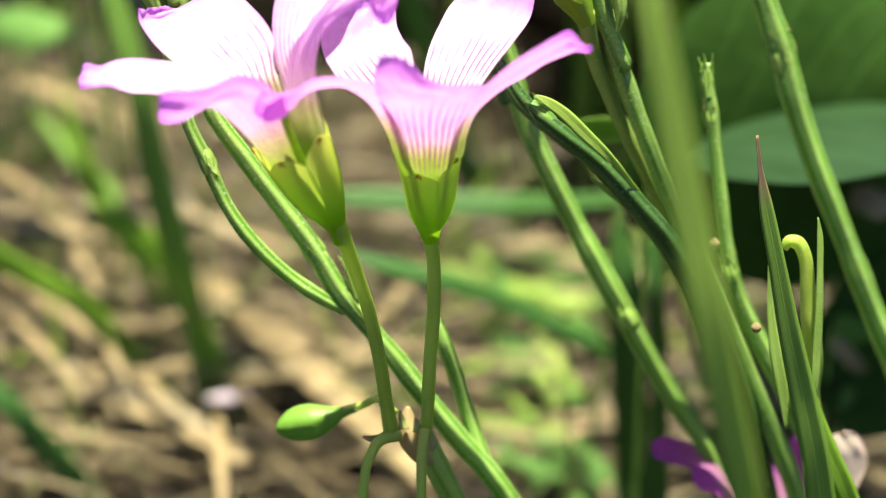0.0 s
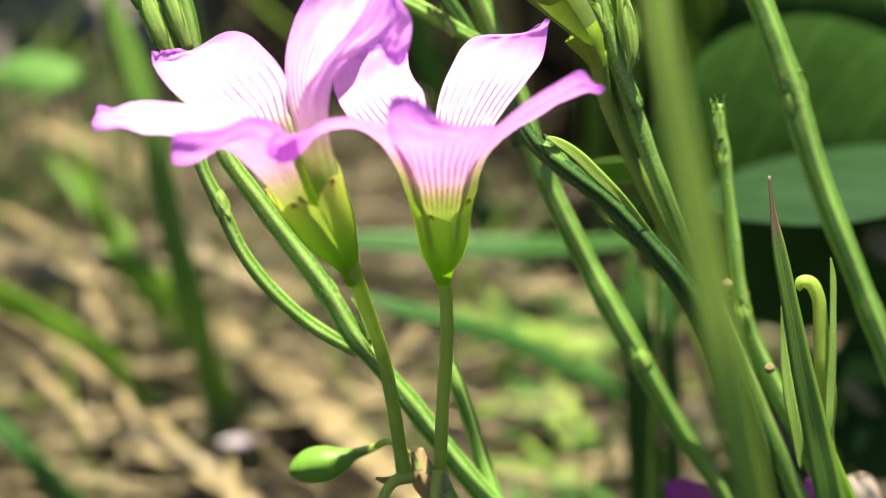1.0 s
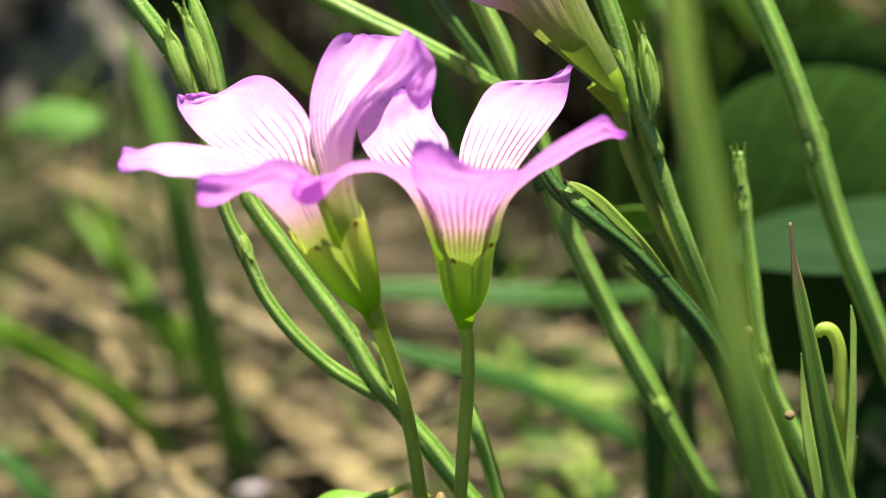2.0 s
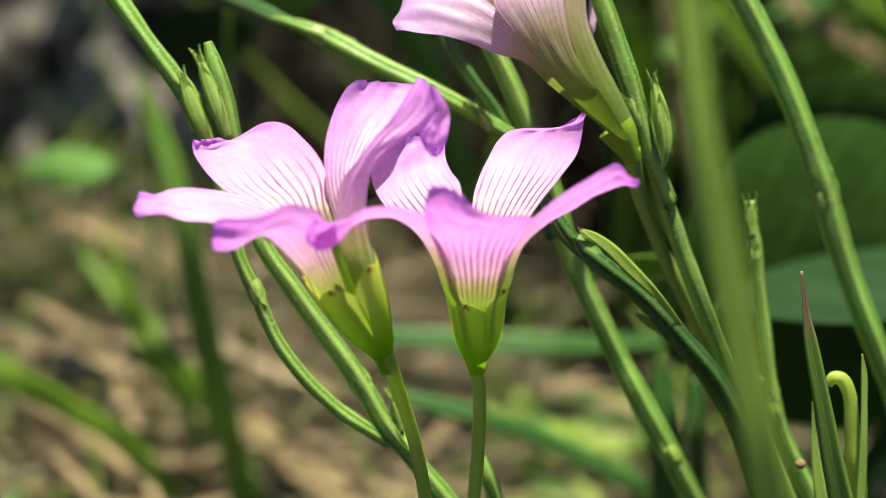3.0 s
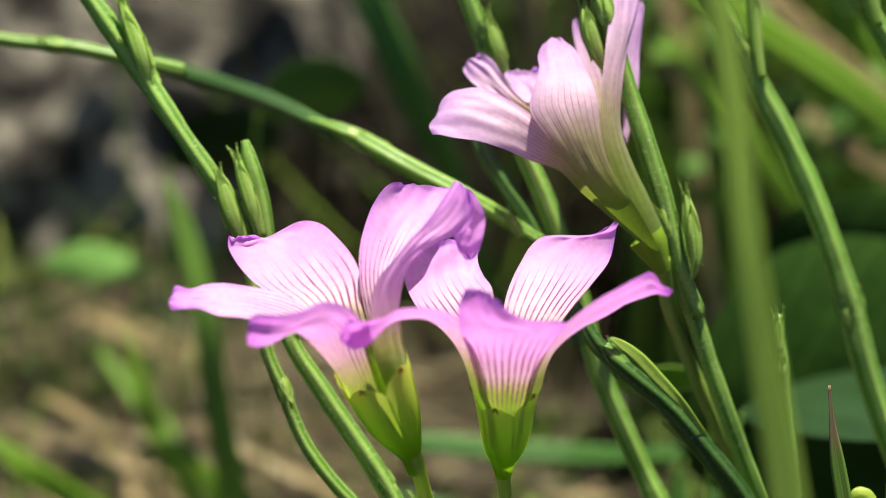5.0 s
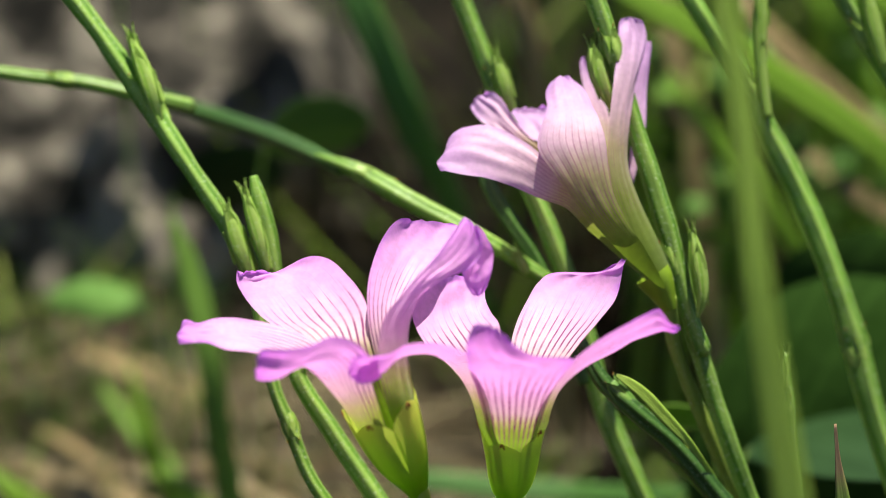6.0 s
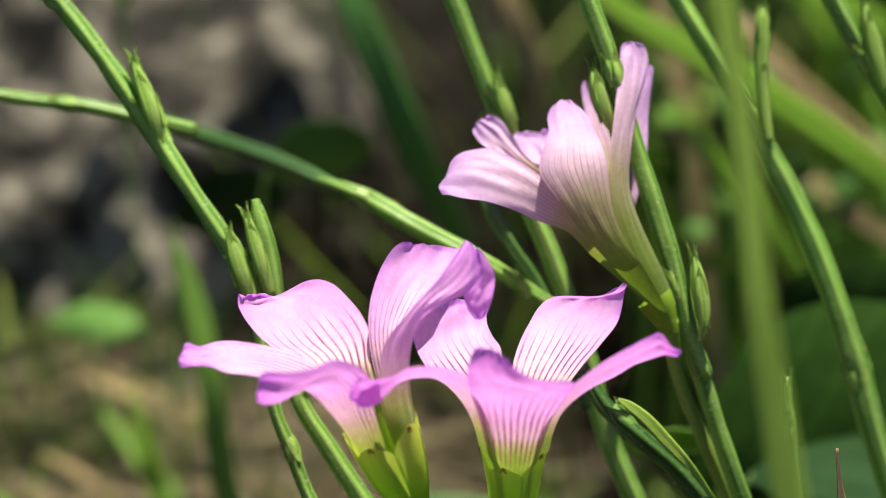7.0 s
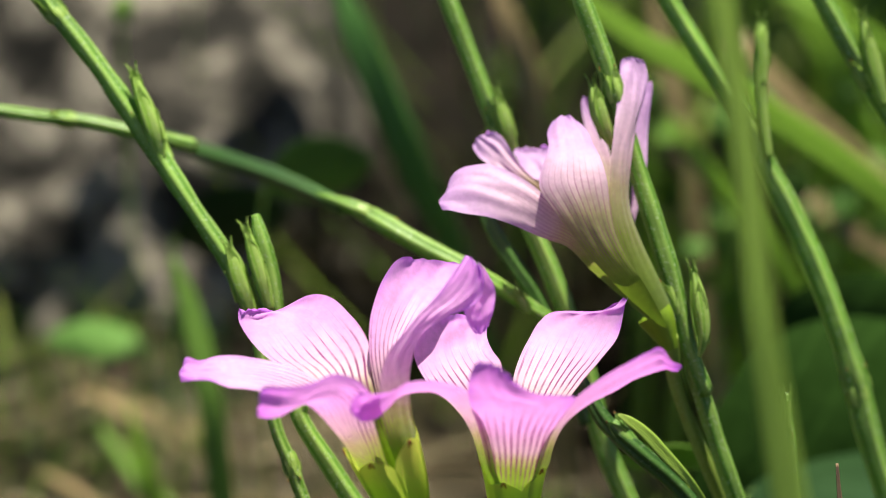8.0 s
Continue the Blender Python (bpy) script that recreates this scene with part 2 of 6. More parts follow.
col = m.ramp(isl, [(0.0, (0.010, 0.035, 0.008)), (0.5, (0.035, 0.10, 0.015)), (0.7, (0.18, 0.34, 0.03)), (0.9, (0.34, 0.50, 0.07)), (1.0, (0.4, 0.33, 0.18))])
M_TUFT = m.finish(m.mix(1.0, col, m.ramp(m.noise(200, 3), [(0.3, 0.7), (0.7, 1.05)]), "MULTIPLY"), 0.42, 0.45, m.noise(900, 2), 0.0002, 0.4, 0.35)
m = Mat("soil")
# soil brown lowered far down: shade on the ground is put into it
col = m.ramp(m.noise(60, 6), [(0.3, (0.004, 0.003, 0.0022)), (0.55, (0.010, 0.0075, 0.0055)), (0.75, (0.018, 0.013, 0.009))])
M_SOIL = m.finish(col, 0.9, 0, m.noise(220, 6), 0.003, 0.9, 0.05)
m = Mat("weathered_stone")
big = m.noise(72, 6, None, 0.62)
# mottled, pitted stone; its near-black blotches also stand for leaf shadow
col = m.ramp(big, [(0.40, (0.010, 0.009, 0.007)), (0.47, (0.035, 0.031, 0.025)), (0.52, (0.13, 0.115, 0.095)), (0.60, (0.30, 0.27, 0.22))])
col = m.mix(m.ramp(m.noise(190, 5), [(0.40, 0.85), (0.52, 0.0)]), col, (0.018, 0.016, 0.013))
M_STONE = m.finish(col, 0.85, 0, m.math("ADD", m.noise(90, 7), m.math("MULTIPLY", big, 0.6)), 0.004, 0.9, 0.25)
m = Mat("brown_tip")
M_TIP = m.finish(m.ramp(m.noise(900, 2), [(0.3, (0.20, 0.055, 0.012)), (0.7, (0.36, 0.13, 0.03))]), 0.4)
m = Mat("pale_hair")
M_HAIR = m.finish(m.ramp(m.noise(900, 2), [(0.3, (0.6, 0.65, 0.5)), (0.7, (0.75, 0.78, 0.68))]), 0.3, 0.4)


# ---- building helpers (all plan numbers below are millimetres) ----
MM = 0.001


def thing(name, label, category, group="", kind=""):
    return tagged(new(name), label, category, group, kind)


def part(name, data, material, parent=None, label=""):
    """Links a mesh, or a bmesh made into one, as one object."""
    if isinstance(data, bmesh.types.BMesh):
        me = bpy.data.meshes.new(name)
        data.to_mesh(me)
        data.free()
        data = me
    data.materials.append(material)
    for poly in data.polygons:
        poly.use_smooth = True
    ob = new(name, data)
    if parent:
        ob.parent = parent
    if label:
        ob["label"] = label
    return ob


def glide(rows, steps):
    """A smooth run through rows of numbers, paced by the distance between them."""
    p = np.array(rows, float)
    p = np.vstack([2 * p[0] - p[1], p, 2 * p[-1] - p[-2]])
    gap = np.sqrt(np.linalg.norm(np.diff(p[:, :3], axis=0), axis=1)) + 1e-4
    out = []
    for i in range(1, len(p) - 2):
        g0, g1, g2 = gap[i - 1], gap[i], gap[i + 1]
        d0, d1, d2 = (p[i] - p[i - 1]) / g0, (p[i + 1] - p[i]) / g1, (p[i + 2] - p[i + 1]) / g2
        m1 = g1 * (d0 * g1 + d1 * g0) / (g0 + g1)
        m2 = g1 * (d1 * g2 + d2 * g1) / (g1 + g2)
        for s in np.linspace(0, 1, steps, endpoint=False):
            out.append(p[i] * (2 * s**3 - 3 * s**2 + 1) + m1 * (s**3 - 2 * s**2 + s) + p[i + 1] * (3 * s**2 - 2 * s**3) + m2 * (s**3 - s**2))
    out.append(p[-2])
    return np.array(out)


def grid_mesh(name, verts, uvs, closed=False, caps=False):
    """A mesh from rows x columns of places, with a UV for each."""
    r, c = verts.shape[:2]
    faces, loops = [], []
    flat = uvs.reshape(-1, 2)
    for i in range(r - 1):
        for j in range(c - 1):
            q = (i * c + j, i * c + j + 1, (i + 1) * c + j + 1, (i + 1) * c + j)
            faces.append(q)
            loops.extend(q)
    places = verts.reshape(-1, 3)
    if closed:
        # the last column lies on the first: weld it
        weld = {i * c + c - 1: i * c for i in range(r)}
        faces = [tuple(weld.get(k, k) for k in q) for q in faces]
    me = bpy.data.meshes.new(name)
    if caps and closed:
        for row in (0, r - 1):
            ring = [row * c + j for j in range(c - 1)]
            faces.append(tuple(ring if row else ring[::-1]))
            loops.extend(ring if row else ring[::-1])
    me.from_pydata([tuple(v) for v in places * MM], [], faces)
    layer = me.uv_layers.new(name="UVMap")
    layer.data.foreach_set("uv", flat[loops].ravel())
    return me


def frames_along(c):
    """Tangents and two cross directions carried along a line."""
    t = np.gradient(c, axis=0)
    t /= np.linalg.norm(t, axis=1)[:, None] + 1e-9
    a = np.cross(t[0], (0.0, 1.0, 0.2))
    a /= np.linalg.norm(a)
    side = []
    for k in t:
        a = a - k * (a @ k)
        a /= np.linalg.norm(a)
        side.append(a)
    side = np.array(side)
    return t, side, np.cross(t, side)


def tube_mesh(name, rows, sides=16, ribs=0, depth=0.0, steps=8, wob=0.0, caps=True):
    """A round or ribbed rod through (x, y, z, radius)."""
    p = glide(rows, steps)
    c, rad = p[:, :3], np.maximum(p[:, 3], 0.02)
    _, a, b = frames_along(c)
    ang = np.linspace(0, math.tau, sides + 1)
    run = np.r_[0, np.cumsum(np.linalg.norm(np.diff(c, axis=0), axis=1))]
    shape = 1 + depth * np.cos(ang * ribs) if ribs else np.ones_like(ang)
    v = np.empty((len(c), sides + 1, 3))
    for i in range(len(c)):
        r = rad[i] * shape * (1 + wob * noise.noise(Vector((run[i] * 0.35, c[0][0], 0))))
        v[i] = c[i] + a[i] * (r * np.cos(ang))[:, None] + b[i] * (r * np.sin(ang))[:, None]
    uv = np.stack(np.meshgrid(ang / math.tau, run / run[-1], indexing="xy"), -1)
    return grid_mesh(name, v, uv, True, caps)


def blade_mesh(name, rows, normal, thick=0.10, fold=0.25, steps=8):
    """A grass blade through (x, y, z, half width): a folded strip with a thicker middle and thin edges."""
    p = glide(rows, steps)
    c, w = p[:, :3], np.maximum(p[:, 3], 0.05)
    t = np.gradient(c, axis=0)
    t /= np.linalg.norm(t, axis=1)[:, None]
    side = np.cross(t, np.array(normal, float))
    side /= np.linalg.norm(side, axis=1)[:, None]
    up = np.cross(side, t)
    u = np.array([-1, -0.6, -0.2, 0.2, 0.6, 1, 0.6, 0.2, -0.2, -0.6, -1])
    body = np.array([0, 1, 1.2, 1.2, 1, 0, -1, -1.4, -1.4, -1, 0]) * thick
    v = np.empty((len(c), len(u), 3))
    for i in range(len(c)):
        h = fold * np.abs(u) * w[i] + body * w[i]
        v[i] = c[i] + side[i] * (u * w[i])[:, None] + up[i] * h[:, None]
    run = np.linspace(0, 1, len(c))
    uv = np.stack(np.meshgrid(u * 0.5 + 0.5, run, indexing="xy"), -1)
    return grid_mesh(name, v, uv, True, True)


def petal_grid(sections, cup, across=16, steps=7, ruffle=0.22, seed=0.0, round_tip=0.05):
    """A petal lofted through sections (centre, half side), cupped and ruffled."""
    p = glide(sections, steps)
    n = len(p)
    us = np.linspace(-1, 1, across + 1)
    dense = np.linspace(0, n - 1, n)
    t = np.gradient(p[:, :3], axis=0)
    nrm = np.cross(t, p[:, 3:])
    nrm /= np.linalg.norm(nrm, axis=1)[:, None] + 1e-9
    v = np.empty((n, across + 1, 3))
    for j, u in enumerate(us):
        for i in range(n):
            s = dense[i] * (1 - (round_tip * u * u + 0.022 * (1 + noise.noise(Vector((u * 5, seed, 4))))) * (i / n) ** 3)
            k, f = int(s), s - int(s)
            k2 = min(k + 1, n - 1)
            q = p[k] * (1 - f) + p[k2] * f
            m0 = nrm[k] * (1 - f) + nrm[k2] * f
            width = np.linalg.norm(q[3:])
            along = i / n
            wave = ruffle * along**2 * abs(u) ** 1.5 * noise.noise(Vector((along * 3.2 + seed, u * 1.6 + seed, seed)))
            wave += 0.15 * along * noise.noise(Vector((along * 6 + seed * 2, u * 3, seed)))
            v[i, j] = q[:3] + q[3:] * u + m0 * (cup * (1 - u * u) * width + wave * 2.0)
    uv = np.stack(np.meshgrid(us, np.linspace(0, 1, n), indexing="xy"), -1)
    return v, uv


def joined(name, grids):
    """One mesh out of several petal grids."""
    bm = bmesh.new()
    layer = bm.loops.layers.uv.new("UVMap")
    for v, uv in grids:
        r, c = v.shape[:2]
        vs = [bm.verts.new(v[i, j] * MM) for i in range(r) for j in range(c)]
        for i in range(r - 1):
            for j in range(c - 1):
                ids = (i * c + j, i * c + j + 1, (i + 1) * c + j + 1, (i + 1) * c + j)
                f = bm.faces.new([vs[k] for k in ids])
                for loop, k in zip(f.loops, ids):
                    loop[layer].uv = uv.reshape(-1, 2)[k]
    me = bpy.data.meshes.new(name)
    bm.to_mesh(me)
    bm.free()
    return me


def flower(plant, base, tube, petals, look_of="pink", twist=0.0):
    """A funnel flower: a green cup that runs out into five pointed sepals, and petals rising out of it."""
    p = glide(tube, 6)
    n = len(p)
    first = int(n * 0.46)
    reach = first + 1
    cup = tube_mesh("flower", [(x, y, z, r * (1 - 0.16 * max(0.0, 2.2 * k / n - 0.9)) if look_of == "pale" else r + 0.02) for k, (x, y, z, r) in enumerate(p[:reach])], 32, steps=2, caps=False)
    for k in cup.uv_layers[0].data:
        k.uv[1] *= 0.46
    green = M_SEPAL_SHADED if look_of == "pale" else M_SEPAL
    body = part("flower", cup, green, plant)
    body.location = [k * MM for k in base]
    c, rad = p[:, :3], p[:, 3]
    _, a, b = frames_along(c)
    marks = np.linspace(0, n - 1, n * 12)
    fine_c = np.stack([np.interp(marks, range(n), c[:, k]) for k in range(3)], 1)
    fine_r = np.interp(marks, range(n), rad)
    for i, (cupped, lofts) in enumerate(petals):
        mat = {"pink": M_PETAL, "pale": M_PETAL_SHADED, "faded": M_PETAL_FADED}[look_of]
        if look_of == "faded" and i == 3:
            mat = M_PETAL_CREAM
        grids = [petal_grid(l, cupped, 20, seed=base[0] + i * 1.7 + k, ruffle=0.55 if k else 0.34) for k, l in enumerate(lofts)]
        for _, uv in grids[1:]:
            uv[..., 1] = 0.58 + 0.42 * uv[..., 1]  # a folded-over lobe belongs to the outer half
        for v, _ in grids[:1]:
            # the claw of the petal stays inside the sepals
            for i2 in range(v.shape[0]):
                for j2 in range(v.shape[1]):
                    k = int(np.argmin(((fine_c - v[i2, j2]) ** 2).sum(1)))
                    d = v[i2, j2] - fine_c[k]
                    size = np.linalg.norm(d)
                    room = fine_r[k] * (0.98 - 0.012 * i) + max(0.0, k / (len(fine_c) - 1) - (0.3 if look_of == "pale" else 0.86)) * 4.0
                    if k < len(fine_c) - 1 and size > room:
                        v[i2, j2] = fine_c[k] + d * room / size
        part("petal", joined("petal", grids), mat, body)
    us = np.linspace(-1, 1, 13)
    for i in range(0 if look_of == "pale" else 5):
        g0 = math.tau * (0.25 + twist + i / 5 + 0.012 * math.sin(base[0] + i))
        last = int(n * (0.92 + 0.035 * math.sin(base[0] * 3 + i * 2.1))) - 1
        v = np.empty((last + 1 - first, len(us), 3))
        for k in range(first, last + 1):
            f = (k - first) / (last - first)
            half = radians(36.5) * (1 - max(0.0, (f - 0.30) / 0.70) ** 5.0) + 0.02
            r = rad[k] + 0.012 + 0.025 * f
            for j, u in enumerate(us):
                g = g0 + half * u
                v[k - first, j] = c[k] + (a[k] * math.cos(g) + b[k] * math.sin(g)) * r
        uv = np.stack(np.meshgrid(us * 0.5 + 0.5, np.linspace(first / n, last / n, last + 1 - first), indexing="xy"), -1)
        part("sepal", joined("sepal", [(v, uv)]), green, body)
        out = Vector(a[last] * math.cos(g0) + b[last] * math.sin(g0))
        side = Vector(b[last] * math.cos(g0) - a[last] * math.sin(g0))
        end = Vector(v[-1, 6])
        way = (end - Vector(v[-4, 6])).normalized()
        for k in (-1, 1):
            # a pair of rust brown callus streaks under each point
            e = end - way * 0.05 + out * 0.03 + side * 0.03 * k
            f = e - way * 0.52 + side * 0.17 * k
            part("sepal_tip", tube_mesh("sepal_tip", [(*e, 0.03), (*(e * 0.7 + f * 0.3), 0.075), (*(e * 0.3 + f * 0.7), 0.065), (*f, 0.02)], 6, steps=2), M_TIP, body, "rust brown sepal tip")
    return body


def hairs(plant, rows, count, length, seed):
    rng = random.Random(seed)
    p = glide(rows, 8)
    _, a, b = frames_along(p[:, :3])
    bm = bmesh.new()
    for _ in range(count):
        i = rng.randrange(1, len(p) - 1)
        g = rng.uniform(0, math.tau)
        out = Vector(a[i]) * math.cos(g) + Vector(b[i]) * math.sin(g)
        o = Vector(p[i, :3]) + out * p[i, 3] * 0.95
        s = Vector(b[i]) * math.cos(g) - Vector(a[i]) * math.sin(g)
        end = o + out * length * rng.uniform(0.5, 1.2) + Vector((0, 0, rng.uniform(-0.1, 0.25)))
        up = out.cross(s)
        ring = [bm.verts.new((o + (s * math.cos(h) + up * math.sin(h)) * 0.018) * MM) for h in (0, 2.1, 4.2)]
        tip = bm.verts.new(end * MM)
        for k in range(3):
            bm.faces.new((ring[k], ring[(k + 1) % 3], tip))
    return tagged(part("hair", bm, M_HAIR, plant), kind="stuff")


def pedicel(plant, rows, look_of="green"):
    ob = part("pedicel", tube_mesh("pedicel", rows, 16, 5, 0.03, wob=0.06), M_PEDICEL if look_of == "green" else M_PEDICEL_YELLOW, plant)
    hairs(plant, rows, 26, 0.5, rows[0][0])
    return ob


def flower_bud(plant, rows):
    ob = part("flower_bud", tube_mesh("flower_bud", rows, 20, 5, 0.05), M_BUD, plant)
    return ob


def umbel_joint(plant, rows):
    return part("joint", tube_mesh("joint", rows, 16, 4, 0.12, wob=0.3), M_JOINT, plant, "reddish green knobbly joint")


def bract(plant, rows, material=None):
    return part("bract", blade_mesh("bract", rows, (0, -1, 0.3), 0.14, 0.3), material or M_BRACT, plant)


def seed_grain(at, r):
    x, y, z = at
    ob = part("seed", tube_mesh("seed", [(x, y, z - r * 1.2, r * 0.2), (x, y, z - r * 0.7, r * 0.8), (x + r * 0.1, y, z + r * 0.3, r), (x + r * 0.1, y, z + r * 1.1, r * 0.2)], 10, steps=4), M_STRAW)
    return tagged(ob, "small pale dry seed caught between green stems", "seed")


def flower_stalk(plant, rows):
    return part("flower_stalk", tube_mesh("flower_stalk", rows, 16, 5, 0.05, wob=0.06), M_SHOOT, plant)


def stem(rows, label, look_of="fresh"):
    s = thing("rush_plant", label, "plant", "jointed rush stems")
    part("stem", tube_mesh("stem", rows, 36, 6, 0.065, wob=0.10), M_STEM if look_of == "fresh" else M_STEM_SHADED, s)
    return s


def branch(s, rows, look_of="fresh"):
    """A side stem growing from the same plant."""
    return part("branch", tube_mesh("branch", rows, 30, 6, 0.065, wob=0.10), M_STEM if look_of == "fresh" else M_STEM_SHADED, s)


def sheath(s, low, high, radius, look_of="fresh"):
    """A collar of toothed scales at a joint."""
    a, b = Vector(low), Vector(high)
    way = (b - a).normalized()
    length = min((b - a).length, radius * 5)
    x = way.orthogonal().normalized()
    y = way.cross(x)
    mat = M_SHOOT if look_of == "fresh" else M_SHOOT_SHADED
    knot = [(*(a - way * radius * 1.2), radius * 0.74), (*(a - way * radius * 0.3), radius * 0.90), (*(a + way * radius * 0.6), radius * 0.86), (*(a + way * radius * 1.6), radius * 0.72)]
    collar = part("joint", tube_mesh("joint", knot, 24, 6, 0.07), mat, s)
    for k in range(4):
        g = math.tau * k / 4 + radius * 9
        out = x * math.cos(g) + y * math.sin(g)
        side = (y * math.cos(g) - x * math.sin(g)) * radius
        secs = []
        for f, w, r in ((0, 0.66, 0.84), (0.35, 0.6, 0.9), (0.7, 0.36, 0.9), (1.0, 0.03, 1.02)):
            secs.append((*(a + way * length * f + out * radius * r), *(side * w)))
        part("scale", joined("scale", [petal_grid(secs, 0.25, 6, 4, 0.02, k, 0.0)]), mat, collar)
        tip = Vector(secs[-1][:3])
        part("scale_tip", tube_mesh("scale_tip", [(*(tip - way * 0.12), 0.05), (*tip, 0.045), (*(tip + way * 0.12 + out * 0.03), 0.01)], 5, steps=2), M_TIP, collar, "dark scale tip")


def side_shoot(s, rows, look_of="fresh"):
    """A short budding shoot with a toothed mouth."""
    mat = M_SHOOT if look_of == "fresh" else M_SHOOT_SHADED
    shoot = part("side_shoot", tube_mesh("side_shoot", rows, 24, 5, 0.10), mat, s)
    end, back = Vector(rows[-1][:3]), Vector(rows[-2][:3])
    way = (end - back).normalized()
    x = way.orthogonal().normalized()
    y = way.cross(x)
    r = max(rows[-1][3], 0.30)
    for k in range(5):
        g = math.tau * k / 5 + r * 5
        out = x * math.cos(g) + y * math.sin(g)
        side = (y * math.cos(g) - x * math.sin(g)) * r
        secs = [(*(end - way * r * 2.5 + out * r * 1.1), *(side * 0.7)), (*(end - way * r * 0.5 + out * r * 1.0), *(side * 0.55)),
                (*(end + way * r * (2.7 + 0.9 * math.sin(k * 2.3)) + out * r * 1.5), *(side * 0.05))]
        part("scale", joined("scale", [petal_grid(secs, 0.25, 6, 4, 0.02, k, 0.0)]), mat, shoot)
    # scales pressed along the shoot
    for i in range(1, len(rows) - 1):
        c, nxt = Vector(rows[i][:3]), Vector(rows[i + 1][:3])
        d = (nxt - c).normalized()
        for k in range(2):
            g = i * 1.9 + k * math.pi + r
            out = x * math.cos(g) + y * math.sin(g)
            side = (y * math.cos(g) - x * math.sin(g)) * rows[i][3]
            w = rows[i][3]
            secs = [(*(c - d * w * 1.4 + out * w * 0.98), *(side * 0.75)), (*(c + d * w * 0.6 + out * w * 1.04), *(side * 0.6)), (*(c + d * w * 2.2 + out * w * 1.12), *(side * 0.05))]
            part("scale", joined("scale", [petal_grid(secs, 0.25, 6, 4, 0.02, k, 0.0)]), mat, shoot)


def blade(rows, normal, label, material, name, category):
    ob = part(name, blade_mesh(name, rows, normal), material)
    part("midrib", tube_mesh("midrib", [(x, y, z, w * 0.13) for x, y, z, w in rows], 8, steps=8), material, ob)
    return tagged(ob, label, category, "grass blades")


def broad_leaf(base, axis, side, cup, label, material, name, category):
    """A broad leaf with a midrib fold, wavy rim and a stalk down to the ground."""
    o, e, s = Vector(base), Vector(axis), Vector(side)
    leaf = thing(name, label, category, "leaves" if category == "leaf" else "")
    secs = []
    for f, w in ((0.0, 0.10), (0.12, 0.55), (0.3, 0.92), (0.5, 1.0), (0.7, 0.86), (0.88, 0.5), (1.0, 0.06)):
        bend = Vector((0, 0, -0.14 * e.length * f * f))
        secs.append((*(o + e * f + bend), *(s * w)))
    v, uv = petal_grid(secs, -cup, 12, 5, 0.25, o.x * 0.13, 0.0)
    uv[..., 0] = uv[..., 0] * 0.5 + 0.5
    lower = v - np.array((0, 0, 0.25))
    part("leaf_blade", joined("leaf_blade", [(v, uv), (lower[:, ::-1], uv[:, ::-1])]), material, leaf)
    if o.z > 9 and category == "leaf":
        foot = (o.x - e.x * 0.25, o.y - e.y * 0.25 + 3, -2)
        mid = ((o.x * 0.75 + foot[0] * 0.25), (o.y * 0.75 + foot[1] * 0.25), o.z * 0.45)
        part("leaf_stalk", tube_mesh("leaf_stalk", [(*(o + e * 0.06), 0.15), (*o, 0.2), (*mid, 0.22), (*foot, 0.3)], 8, steps=5), M_SHOOT, leaf)
    return leaf


# ---- ground, stone and litter ----
def lie(x, y):
    """Height of the ground, in metres."""
    n = 0.0035 * noise.noise(Vector((x * 22, y * 22, 3))) + 0.0016 * noise.noise(Vector((x * 80, y * 80, 7)))
    return n - 0.002


def ground_mesh():
    ring = np.concatenate([np.linspace(-0.45, 0.45, 91), ])
    out = np.array([0.6, 1.0, 2.0, 5.0, 15.0, 60.0, 250.0])
    xs = np.concatenate([-out[::-1], ring, out])
    ys = np.concatenate([-out[::-1] + 0.1, ring + 0.1, out + 0.1])
    v = np.array([[(x, y, lie(x, y) if abs(x) < 1 and abs(y - 0.1) < 1 else -0.004) for x in xs] for y in ys]) / MM
    uv = np.zeros(v.shape[:2] + (2,))
    return grid_mesh("ground", v, uv)


tagged(part("ground", ground_mesh(), M_SOIL), "crumbly soil darkened to hold shade, under dry grass litter", "ground", kind="structure")


def stone(name, at, size, label, seed, turn=0.0, lean=0.0):
    bm = bmesh.new()
    bmesh.ops.create_icosphere(bm, subdivisions=6, radius=1.0)
    for v in bm.verts:
        p = v.co.copy()
        q = Vector([math.copysign(abs(k) ** 0.62, k) for k in p])
        n = noise.fractal(p * 1.6 + Vector((seed, 0, 0)), 1.0, 2.0, 5) * 0.13 + noise.noise(p * 5 + Vector((seed, 2, 0))) * 0.05
        n -= 0.10 * max(0.0, noise.noise(p * 2.3 + Vector((0, seed, 0)))) ** 0.5
        q *= 1 + n
        v.co = Vector((q.x * size[0], q.y * size[1], q.z * size[2])) * MM
    ob = part(name, bm, M_STONE)
    ob.location, ob.rotation_euler = [k * MM for k in at], (lean, 0, turn)
    return tagged(ob, label, "stone")


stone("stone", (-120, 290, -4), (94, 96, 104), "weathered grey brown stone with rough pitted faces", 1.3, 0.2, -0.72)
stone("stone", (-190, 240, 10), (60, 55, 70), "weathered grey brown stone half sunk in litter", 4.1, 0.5)


